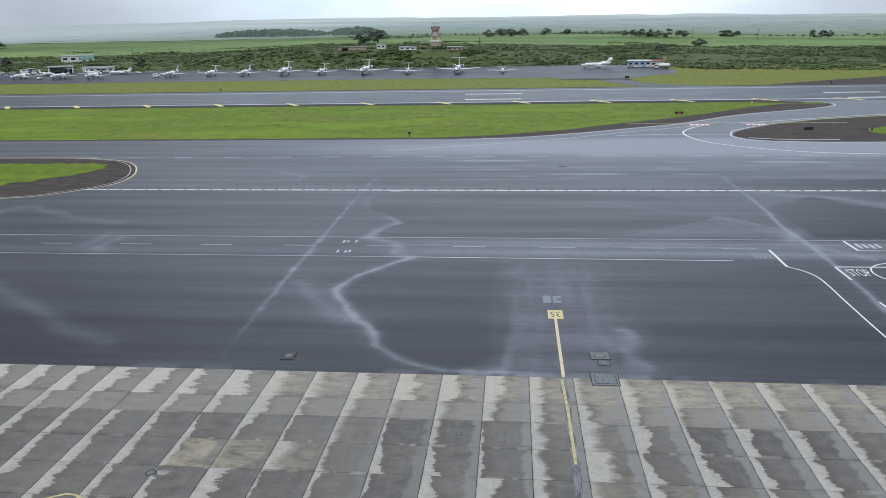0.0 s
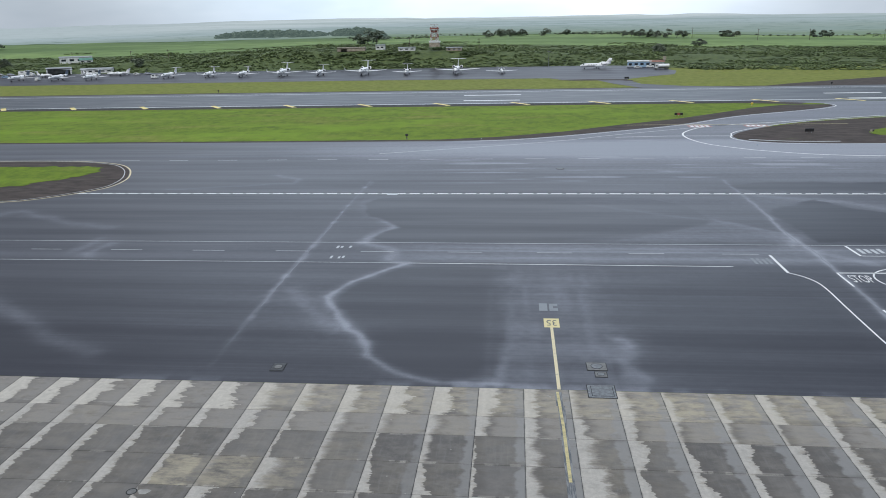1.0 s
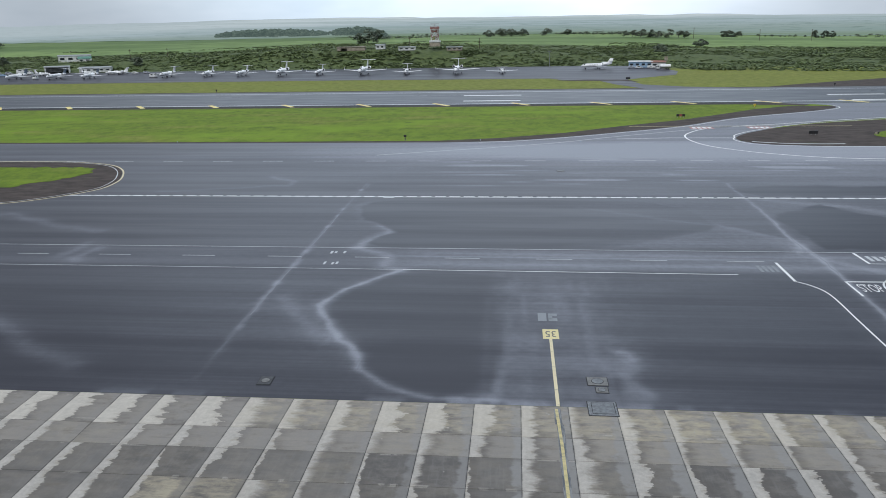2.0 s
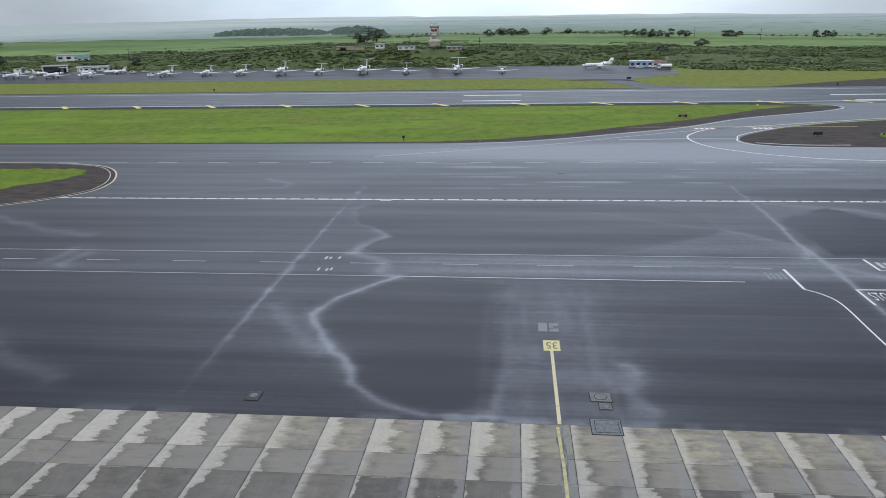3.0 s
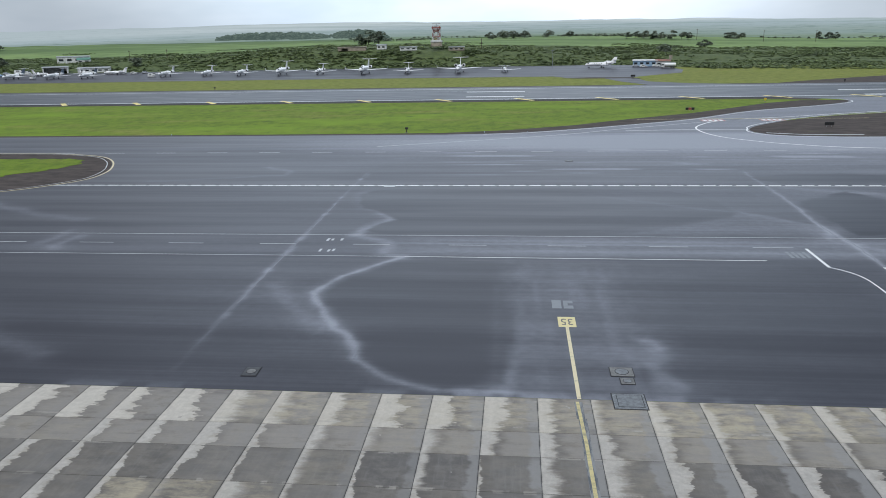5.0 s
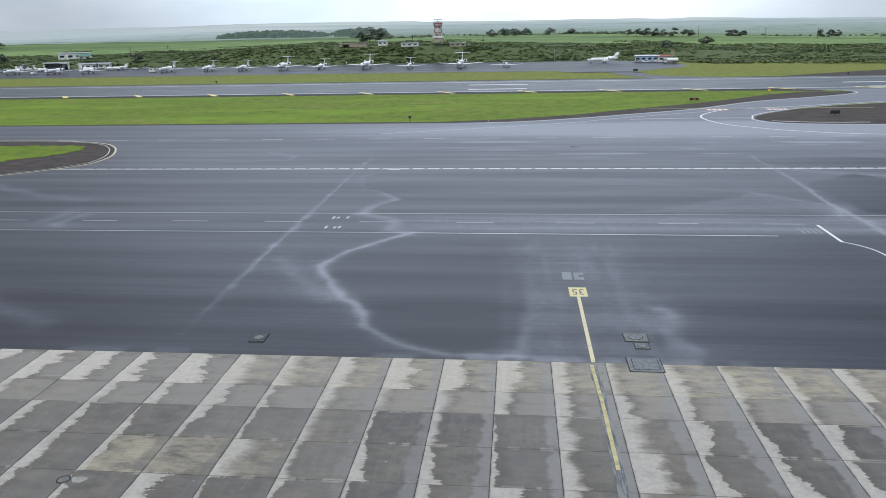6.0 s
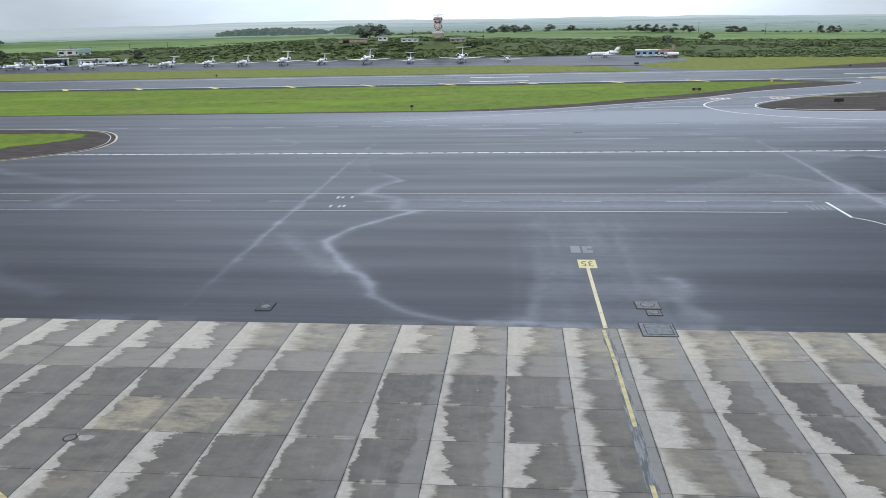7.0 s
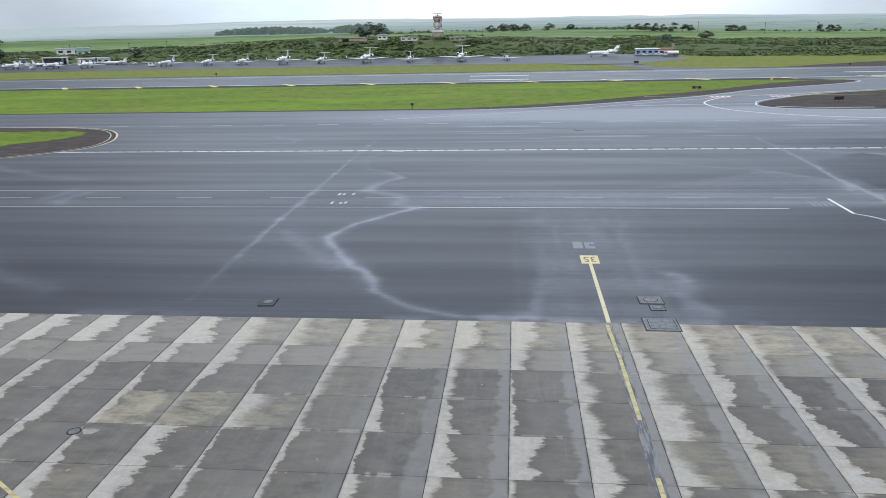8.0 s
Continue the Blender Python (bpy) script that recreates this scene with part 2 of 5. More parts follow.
def ground_material():
    """One sheet: mown airfield grass, scrub soil on the rise, then sown fields."""
    m = Mat("grass_ground", 0.85, 0, 0.25)
    x, y, z = m.xyz()
    n1 = m.noise(0.05, 5, 0.62, (1, 0.7, 1))
    n2 = m.noise(0.30, 6, 0.74, (1.0, 0.6, 1), (3, 3, 0))
    n3 = m.noise(2.2, 4, 0.7)
    lush = m.mix(m.ramp(n2, 0.30, 0.70), (0.095, 0.155, 0.008), (0.180, 0.262, 0.014))
    bright = m.noise(1, 5, 0.66, (0.022, 0.05, 1), (4, 9, 0))
    lush = m.mix(m.ramp(bright, 0.46, 0.66, 0, 0.75), lush, (0.205, 0.325, 0.016))
    worn = m.mix(m.ramp(n2, 0.3, 0.7), (0.150, 0.165, 0.022), (0.265, 0.262, 0.060))
    band = m.noise(1, 5, 0.68, (0.022, 0.07, 1), (1, 4, 0))
    g = m.mix(m.ramp(band, 0.50, 0.68, 0, 0.8), lush, worn)
    tuft = m.ramp(m.noise(0.16, 6, 0.75, (0.7, 0.8, 1), (6, 1, 0)), 0.58, 0.67)
    g = m.mix(m.math('MULTIPLY', tuft, 0.55), g, (0.055, 0.088, 0.014))
    far = m.ramp(y, 350, 362)
    g = m.mix(m.math('MULTIPLY', far, 0.75), g, worn)
    g = m.mix(m.ramp(n3, 0.35, 0.8, 0.0, 0.30), g, (0.06, 0.10, 0.016))
    edge = m.math('MULTIPLY_ADD', m.math('SUBTRACT', n1, 0.5), 60, y)
    scrub = m.mix(m.ramp(n2, 0.35, 0.7), (0.062, 0.090, 0.032), (0.125, 0.160, 0.056))
    g = m.mix(m.ramp(edge, 485, 515), g, scrub)
    strips = m.noise(1, 3, 0.5, (0.0012, 0.012, 0), (2, 2, 0))
    field = m.mix(m.ramp(strips, 0.38, 0.62), (0.115, 0.185, 0.060), (0.215, 0.310, 0.105))
    field = m.mix(m.ramp(n1, 0.35, 0.7, 0, 0.45), field, (0.085, 0.14, 0.05))
    g = m.mix(m.ramp(edge, 700, 760), g, field)
    m.base(g)
    return m.m


def dirt_material():
    m = Mat("bare_brown_soil", 0.85, 0, 0.3)
    f = m.ramp(m.noise(0.4, 6, 0.7, (0.5, 1.3, 1)), 0.3, 0.7)
    c = m.mix(f, (0.036, 0.028, 0.025), (0.098, 0.076, 0.066))
    m.base(m.mix(m.ramp(m.noise(0.12, 4, 0.7, (0.4, 1.4, 1), (5, 0, 0)), 0.60, 0.72, 0, 0.5), c, (0.12, 0.13, 0.05)))
    return m.m


def paint_material(name, c, wear=0.5, rough=0.55):
    """Road paint, worn through to the surface in specks."""
    m = Mat(name, rough)
    w = m.noise(1.3, 6, 0.75, (0.7, 1.4, 1))
    t = 0.5 + 0.22 * (1 - wear)
    worn = m.ramp(w, t - 0.12, t + 0.14)
    m.base(m.mix(m.math('MULTIPLY', worn, 0.6), c, (0.13, 0.135, 0.145)))
    return m.m


def sealer_material():
    """Dark sealer on concrete, worn through in long patches."""
    m = Mat("worn_grey_sealer", 0.5)
    f = m.ramp(m.noise(1, 5, 0.7, (5.0, 0.55, 1), (2, 6, 0)), 0.42, 0.58)
    m.base(m.mix(f, (0.085, 0.092, 0.104), (0.235, 0.238, 0.240)))
    return m.m


def foliage_material(name, a, b, c):
    m = Mat(name, 0.7, 0, 0.25)
    r = m.rnd(island=True)
    col = m.mix(m.ramp(r, 0.0, 0.6), a, b)
    col = m.mix(m.ramp(r, 0.7, 1.0), col, c)
    n = m.noise(0.03, 4, 0.65, (1, 1, 0), (2, 4, 0))
    col = m.mix(m.ramp(n, 0.42, 0.62, 0, 0.8), col, tuple(v * 0.75 for v in a))
    m.base(col)
    return m.m


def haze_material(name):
    """Land far behind everything: rain mist is painted as emission, paler with distance."""
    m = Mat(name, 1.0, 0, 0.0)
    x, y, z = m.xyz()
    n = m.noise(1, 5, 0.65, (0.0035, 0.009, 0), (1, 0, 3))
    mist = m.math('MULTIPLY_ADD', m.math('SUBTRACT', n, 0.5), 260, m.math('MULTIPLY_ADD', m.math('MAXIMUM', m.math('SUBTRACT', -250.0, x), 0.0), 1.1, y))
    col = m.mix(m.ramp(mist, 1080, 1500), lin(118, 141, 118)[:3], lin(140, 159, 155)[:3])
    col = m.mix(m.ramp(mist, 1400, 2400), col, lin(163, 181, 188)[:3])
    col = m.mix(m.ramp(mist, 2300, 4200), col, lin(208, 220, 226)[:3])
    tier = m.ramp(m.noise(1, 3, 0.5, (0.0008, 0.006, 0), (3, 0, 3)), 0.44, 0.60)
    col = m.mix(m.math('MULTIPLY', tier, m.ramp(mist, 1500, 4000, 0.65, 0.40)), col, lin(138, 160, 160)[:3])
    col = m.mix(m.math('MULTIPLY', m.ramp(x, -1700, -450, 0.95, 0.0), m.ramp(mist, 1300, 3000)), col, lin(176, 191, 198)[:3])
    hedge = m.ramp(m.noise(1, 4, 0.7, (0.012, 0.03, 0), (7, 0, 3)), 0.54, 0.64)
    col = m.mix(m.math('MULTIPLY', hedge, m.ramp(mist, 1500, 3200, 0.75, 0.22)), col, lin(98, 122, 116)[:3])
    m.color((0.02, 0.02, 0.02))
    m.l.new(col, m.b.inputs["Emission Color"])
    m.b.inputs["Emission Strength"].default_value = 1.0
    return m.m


ASPHALT = asphalt_material("damp_asphalt", 0.23)
PARKING = asphalt_material("drier_parking_asphalt", 0.05)
RUNWAY = runway_material()
CONCRETE = concrete_material()
JOINT = plain("joint_filler", (0.035, 0.035, 0.037), 0.8)
GROUND = ground_material()
DIRT = dirt_material()
WHITE_LINE = paint_material("white_road_paint", (0.82, 0.83, 0.83), 0.2)
FADED_LINE = paint_material("faded_white_road_paint", (0.56, 0.58, 0.60), 0.6)
SEALER = sealer_material()
YELLOW_LINE = paint_material("worn_yellow_road_paint", (0.62, 0.53, 0.25), 0.8)
BRIGHT_YELLOW = paint_material("yellow_road_paint", (0.86, 0.70, 0.24), 0.05)
CREAM_LINE = paint_material("cream_road_paint", (0.74, 0.65, 0.42), 0.45)
PALE_YELLOW = paint_material("pale_yellow_paint", (0.74, 0.64, 0.33), 0.25)
GREY_PAINT = paint_material("grey_cover_paint", (0.25, 0.27, 0.29), 0.5)
BLACK_PAINT = paint_material("black_sealer", (0.085, 0.09, 0.10), 0.95)
RED_LINE = paint_material("red_road_paint", (0.50, 0.20, 0.18), 0.9)
JET_WHITE = plain("aircraft_white_paint", (0.93, 0.935, 0.94), 0.3, 0, 0.015, 0.8)
JET_GREY = plain("aircraft_grey_paint", (0.42, 0.45, 0.49), 0.3, 0, 0.05)
JET_STRIPE = plain("aircraft_stripe_paint", (0.14, 0.18, 0.24), 0.3, 0, 0.05)
DARK_GLASS = plain("dark_glass", (0.02, 0.025, 0.03), 0.08, 0, 0.05)
METAL = plain("bare_metal", (0.55, 0.56, 0.58), 0.35, 0.9, 0.08)
STEEL = plain("galvanised_steel", (0.38, 0.40, 0.41), 0.5, 0.6, 0.12)
TYRE = plain("black_rubber", (0.02, 0.02, 0.021), 0.75)
RED = plain("aviation_red_paint", (0.30, 0.085, 0.065), 0.5, 0, 0.15)
WHITE = plain("weathered_white_paint", (0.72, 0.73, 0.72), 0.5, 0, 0.12, 0.6)
BLUE = plain("pale_blue_sheet", (0.30, 0.44, 0.60), 0.45, 0, 0.10)
ROOF_RED = plain("rust_red_roof", (0.28, 0.13, 0.09), 0.6, 0, 0.2, 0.4)
ROOF_GREEN = plain("green_sheet_roof", (0.10, 0.26, 0.20), 0.5, 0, 0.12, 0.4)
ROOF_GREY = plain("grey_sheet_roof", (0.36, 0.38, 0.39), 0.5, 0.2, 0.12, 0.4)
DARK = plain("dark_interior", (0.03, 0.032, 0.035), 0.8)
TAN = plain("tan_masonry", (0.36, 0.31, 0.25), 0.8, 0, 0.2, 0.5)
CAST = plain("cast_iron_cover", (0.20, 0.21, 0.22), 0.5, 0.3, 0.15, 3)
SLAB = plain("grey_concrete_collar", (0.20, 0.20, 0.195), 0.65, 0, 0.15, 1.2)
WOOD = plain("weathered_pole_wood", (0.12, 0.095, 0.075), 0.85)
BARK = plain("grey_bark", (0.17, 0.15, 0.135), 0.9, 0, 0.2, 2)
BUSH = foliage_material("scrub_leaves", (0.112, 0.155, 0.064), (0.185, 0.245, 0.100), (0.275, 0.335, 0.140))
def haze_glow_wood():
    """Woodland of the misty distance: an even emission stands in for the airlight."""
    m = Mat("haze_glow_woodland", 1.0, 0, 0.0)
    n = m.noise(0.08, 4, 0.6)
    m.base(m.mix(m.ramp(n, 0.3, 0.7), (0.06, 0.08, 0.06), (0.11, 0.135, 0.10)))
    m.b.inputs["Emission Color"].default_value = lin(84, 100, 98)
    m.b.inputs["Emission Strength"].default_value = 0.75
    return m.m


WOODLAND = haze_glow_wood()
# leaf greens paled to stand in for the mist before far trees
LEAVES = foliage_material("tree_leaves", (0.17, 0.205, 0.155), (0.22, 0.26, 0.19), (0.26, 0.30, 0.22))
YELLOW_SIGN = plain("yellow_sign_face", (0.75, 0.50, 0.05), 0.4, 0, 0.05)
BLACK_SIGN = plain("black_sign_face", (0.015, 0.015, 0.016), 0.4, 0, 0.05)


# ---- mesh helpers ----
def mesh_of(name, bm, mat, smooth=False):
    me = bpy.data.meshes.new(name)
    bmesh.ops.recalc_face_normals(bm, faces=bm.faces)
    bm.to_mesh(me)
    bm.free()
    me.materials.append(mat)
    if smooth:
        me.polygons.foreach_set("use_smooth", [True] * len(me.polygons))
    return me


def part(name, bm, mat, parent=None, label="", smooth=False):
    ob = new(name, mesh_of(name, bm, mat, smooth))
    if parent is not None:
        ob.parent = parent
    if label:
        ob["label"] = label
    return ob


def base(name, m, label, category, group="", kind=""):
    """An Empty at the foot of a thing."""
    e = new(name)
    e.empty_display_size = 0.5
    e.matrix_basis = m
    return tagged(e, label, category, group, kind)


def box(bm, c, s, m=None, bev=0.0):
    """A box with centre c and sizes s."""
    r = bmesh.ops.create_cube(bm, size=1.0, matrix=Matrix.Translation(c) @ Matrix.Diagonal((*s, 1)))
    vs = r["verts"]
    if bev:
        es = {e for v in vs for e in v.link_edges}
        r = bmesh.ops.bevel(bm, geom=list(es), offset=bev, segments=2, affect='EDGES', profile=0.6)
        vs = list({v for f in r["faces"] for v in f.verts} | {v for v in vs if v.is_valid})
    if m is not None:
        bmesh.ops.transform(bm, matrix=m, verts=vs)
    return bm


def tube(bm, p0, p1, r0, r1=None, n=8, caps=True):
    """A round bar from p0 to p1."""
    p0, p1 = Vector(p0), Vector(p1)
    r1 = r0 if r1 is None else r1
    q = (p1 - p0).to_track_quat('Z', 'Y').to_matrix()
    a = [bm.verts.new(p0 + q @ Vector((r0 * math.cos(k * math.tau / n), r0 * math.sin(k * math.tau / n), 0))) for k in range(n)]
    b = [bm.verts.new(p1 + q @ Vector((r1 * math.cos(k * math.tau / n), r1 * math.sin(k * math.tau / n), 0))) for k in range(n)]
    for k in range(n):
        bm.faces.new((a[k], a[(k + 1) % n], b[(k + 1) % n], b[k]))
    if caps:
        bm.faces.new(a[::-1])
        bm.faces.new(b)
    return bm


def loft(bm, rings, closed=True):
    """Skin over rings of equal point counts, with end caps."""
    vs = [[bm.verts.new(p) for p in r] for r in rings]
    n = len(vs[0])
    for a, b in zip(vs, vs[1:]):
        for k in range(n if closed else n - 1):
            bm.faces.new((a[k], a[(k + 1) % n], b[(k + 1) % n], b[k]))
    bm.faces.new(vs[0][::-1])
    bm.faces.new(vs[-1])
    return bm


def sheet(pts, z0, z1):
    """A flat slab over a plan outline."""
    bm = bmesh.new()
    top = [bm.verts.new((x, y, z1)) for x, y in pts]
    low = [bm.verts.new((x, y, z0)) for x, y in pts]
    bm.faces.new(top)
    n = len(pts)
    for k in range(n):
        bm.faces.new((top[k], low[k], low[(k + 1) % n], top[(k + 1) % n]))
    bm.normal_update()
    bmesh.ops.triangulate(bm, faces=[f for f in bm.faces if len(f.verts) > 4], ngon_method='EAR_CLIP')
    return bm


def smooth_line(pts, n=6):
    """Catmull-Rom through plan points."""
    p = [Vector(q) for q in pts]
    p = [2 * p[0] - p[1]] + p + [2 * p[-1] - p[-2]]
    out = []
    for a, b, c, d in zip(p, p[1:], p[2:], p[3:]):
        for k in range(n):
            t = k / n
            out.append(0.5 * ((2 * b) + (c - a) * t + (2 * a - 5 * b + 4 * c - d) * t * t + (3 * b - a - 3 * c + d) * t ** 3))
    out.append(p[-2])
    return [(v.x, v.y) for v in out]


def stripe(pts, width, z=0.005, bm=None):
    """A painted line of even width along plan points."""
    bm = bm or bmesh.new()
    p = [Vector(q) for q in pts]
    left, right = [], []
    for k, c in enumerate(p):
        d = (p[min(k + 1, len(p) - 1)] - p[max(k - 1, 0)]).normalized()
        nrm = Vector((-d.y, d.x)) * width / 2
        left.append(bm.verts.new((c.x + nrm.x, c.y + nrm.y, z)))
        right.append(bm.verts.new((c.x - nrm.x, c.y - nrm.y, z)))
    for k in range(len(p) - 1):
        bm.faces.new((left[k], right[k], right[k + 1], left[k + 1]))
    return bm


def marking(name, bm, mat, label):
    return tagged(part(name, bm, mat), label, "pavement marking", kind="structure")


def smoothstep(a, b, v):
    t = np.clip((v - a) / (b - a), 0, 1)
    return t * t * (3 - 2 * t)


def value_noise(x, y, seed):
    """Smooth lattice noise in 0..1 for arrays."""
    xi, yi = np.floor(x).astype(int), np.floor(y).astype(int)
    fx, fy = x - xi, y - yi
    fx, fy = fx * fx * (3 - 2 * fx), fy * fy * (3 - 2 * fy)

    def h(a, b):
        v = np.sin(a * 127.1 + b * 311.7 + seed * 74.7) * 43758.5453
        return v - np.floor(v)

    return (h(xi, yi) * (1 - fx) + h(xi + 1, yi) * fx) * (1 - fy) + (h(xi, yi + 1) * (1 - fx) + h(xi + 1, yi + 1) * fx) * fy


# ---- ground ----
def terrain(x, y):
    """Height of the land: flat airfield, a scrub rise with a knoll, then fields."""
    x, y = np.asarray(x, float), np.asarray(y, float)
    z600 = 2.0 + 10.0 * np.exp(-((x + 125) / 190) ** 2)
    z1000 = 13.0 - 11.0 * smoothstep(40, 520, x)
    z2000 = 20.0 - 8.0 * smoothstep(0, 1500, x)
    s0 = smoothstep(540, 606, y)
    z = z600 * s0
    z = z + (z1000 - z600) * smoothstep(620, 1000, y)
    z = z + (z2000 - z1000) * smoothstep(1000, 2200, y)
    bumps = (value_noise(x / 45, y / 45, 3) - 0.5) * 1.6 + (value_noise(x / 14, y / 14, 5) - 0.5) * 0.7
    return z + bumps * smoothstep(545, 580, y) - 0.03


def grid_mesh(name, xs, ys, zfun):
    X, Y = np.meshgrid(xs, ys)
    Z = zfun(X, Y)
    v = np.stack([X.ravel(), Y.ravel(), Z.ravel()], 1)
    nx, ny = len(xs), len(ys)
    i = (np.arange(ny - 1)[:, None] * nx + np.arange(nx - 1)[None, :]).ravel()
    f = np.stack([i, i + 1, i + nx + 1, i + nx], 1)
    me = bpy.data.meshes.new(name)
    me.from_pydata(v.tolist(), [], f.tolist())
    return me, v


xs = np.unique(np.concatenate([np.linspace(-4600, -700, 30), np.linspace(-700, 700, 141), np.linspace(700, 4600, 30)]))
ys = np.unique(np.concatenate([np.linspace(-1500, 480, 20), np.linspace(480, 1000, 105), np.linspace(1000, 4700, 60)]))
me, _ = grid_mesh("ground", xs, ys, lambda p, q: terrain(p, q) - 14 * smoothstep(1160, 1320, q))
me.materials.append(GROUND)
me.polygons.foreach_set("use_smooth", [True] * len(me.polygons))
tagged(new("ground", me), "green airfield grass running into scrub and fields", "ground", kind="structure")


# ---- asphalt apron with taxiway ----
def near_line(x, y, pts):
    """Distance from every point to a plan polyline."""
    best = np.full(x.shape, 1e9)
    for (ax, ay), (bx, by) in zip(pts, pts[1:]):
        dx, dy = bx - ax, by - ay
        if dx == dy == 0:
            continue
        t = np.clip(((x - ax) * dx + (y - ay) * dy) / (dx * dx + dy * dy), 0, 1)
        best = np.minimum(best, np.hypot(x - ax - t * dx, y - ay - t * dy))
    return best


def streak(x, y, pts, w, gain, soft=3.0):
    d = near_line(x, y, pts)
    return gain * (0.65 * np.exp(-(d / w) ** 2) + 0.35 * np.exp(-(d / (w * soft)) ** 2))


def pool(x, y, outline, soft, gain):
    """Wet or drier area inside a plan outline, fading over a margin along its edge."""
    inside = np.zeros(x.shape, bool)
    ring_ = list(outline) + [outline[0]]
    for (ax, ay), (bx, by) in zip(ring_, ring_[1:]):
        if ay != by:
            inside ^= ((ay > y) != (by > y)) & (x < (bx - ax) * (y - ay) / (by - ay) + ax)
    d = near_line(x, y, ring_)
    return gain * smoothstep(-soft, soft, np.where(inside, d, -d))


def dryness(x, y):
    """How far the damp asphalt has dried: pale run-off trails, joints and wheel tracks, plus painted sheen."""
    wob_x = (value_noise(x / 1.6, y / 1.6, 1) - 0.5) * 1.1 + (value_noise(x / 5, y / 5, 2) - 0.5) * 2.0
    wob_y = (value_noise(x / 1.6, y / 1.6, 8) - 0.5) * 1.1 + (value_noise(x / 5, y / 5, 9) - 0.5) * 2.0
    x2, y2 = x + wob_x * 0.8, y + wob_y * 0.8
    x3, y3 = x + wob_x * 0.35, y + wob_y * 0.35
    xs_, ys_ = x + wob_x * 0.10, y + wob_y * 0.10
    d = np.full(x.shape, 0.235)
    # lanes laid by the paver: long bands with their own tone
    lane = value_noise(x / 160, y / 2.3, 33) * 0.6 + value_noise(x / 60, y / 0.9, 34) * 0.4
    d += (lane - 0.5) * 0.13
    fade = smoothstep(62, 84, y)
    joint = [(-25.3, 63), (-25.8, 94), (-26.0, 147)]
    d += streak(xs_, ys_, joint, 0.20, 0.36, 2.8) * (0.2 + 0.8 * fade) * (1 - 0.45 * smoothstep(105, 130, y))
    blot = smoothstep(0.55, 0.85, value_noise(x / 0.9, y / 2.2, 17))
    d += streak(x, y, joint, 0.55, 0.30, 2.0) * blot * fade
    trail = smooth_line([(-11.1, 93.6), (-15.2, 88.6), (-18.2, 82.0), (-17.2, 77.8), (-15.4, 74.4), (-12.9, 70.8), (-11.0, 66.3), (-7.6, 62.6), (-2.9, 60.7), (2, 60.4)])
    d += streak(x + wob_x * 0.42, y + wob_y * 0.42, trail, 0.36, 0.58, 2.8) * (0.55 + 0.45 * smoothstep(61, 74, y)) * (0.75 + 0.5 * value_noise(x / 1.4, y / 1.4, 19))
    d += streak(x3, y3, [(-23.4, 84), (-18.4, 75.3), (-15, 71.6)], 1.1, 0.24)
    d += streak(x3, y3, [(-62, 81), (-59.5, 79), (-51.7, 73.9), (-45, 68.6), (-38, 65)], 1.3, 0.26, 2.2)
    d += streak(x2, y2, [(-92, 113), (-87, 117.5), (-83.5, 121.2), (-76, 117), (-69.3, 113.4), (-61, 110.5)], 1.3, 0.30, 2.4)
    # wet lobe east of the joint, with a pale drying rim
    lobe = smooth_line([(-22.9, 127.9), (-19.2, 131.4), (0, 132.5), (26.4, 130.8), (33.3, 117), (24, 109), (13.6, 104), (-8, 104.2), (-15.2, 104.6), (-17.6, 107.4), (-14.7, 111.4), (-17.5, 115.6), (-21.2, 119.8), (-22.9, 127.9)], 4)
    east_fade = 1 - 0.75 * smoothstep(-4, 24, x)
    d -= pool(x + wob_x * 0.5, y + wob_y * 0.4, lobe, 0.6, 0.34) * east_fade
    d += streak(x3, y3, [(-22.5, 131), (-24, 127), (-21.4, 119.6), (-17.5, 115.3)], 0.8, 0.12)
    d += streak(x3, y3, [(-17.5, 115.3), (-14.9, 111.2), (-17.8, 107.0), (-19.0, 103.6)], 0.9, 0.28, 2.0)
    d += pool(x2, y2, [(-19, 109), (-15.4, 112.6), (-14.5, 110.4), (-17.4, 105.6), (-19, 103.4)], 1.0, 0.16)
    d += streak(x3, y3, [(-19.0, 103.4), (-13.8, 99.2), (-13.6, 95.3), (-11.1, 93.9)], 0.9, 0.30, 2.0)
    # wet ground inside the trail
    basin = [(-17.6, 81), (-14.9, 87.6), (-10.8, 92.6), (-4, 93), (2.4, 91.3), (2.0, 76), (1.6, 61.9), (-3.1, 61.3), (-7.0, 63.0), (-10.4, 66.5), (-12.6, 71), (-15, 75.6), (-16.9, 78.4)]
    d -= pool(x + wob_x * 0.42, y + wob_y * 0.42, basin, 0.60, 0.13)
    d -= 0.05 * np.exp(-((x + 4) / 5) ** 2 - ((y - 68) / 8) ** 2)
    # wet ground by the eastern joint
    d -= pool(x2, y2, [(43.6, 121), (47, 125.5), (53.7, 130), (58, 124), (66, 117), (75, 113), (75, 104), (53.7, 104), (45.4, 104.3), (45.0, 111)], 0.6, 0.30)
    d -= pool(x2, y2, [(43.2, 142.6), (55.3, 145), (75, 143), (90, 140), (90, 136.5), (46.4, 136.4)], 0.7, 0.26)
    d += streak(x3, y3, [(46, 133), (58, 128.5), (66, 121), (80, 116)], 1.3, 0.22)
    d -= pool(x2, y2, [(17, 86), (35.3, 91.5), (37.4, 87), (37.4, 61.2), (14.8, 60.9), (16, 74)], 1.6, 0.06)
    crack = [(43.4, 147), (42.9, 123), (42.1, 106), (42.8, 100.6), (42.1, 88.3), (41.6, 78), (41.4, 66)]
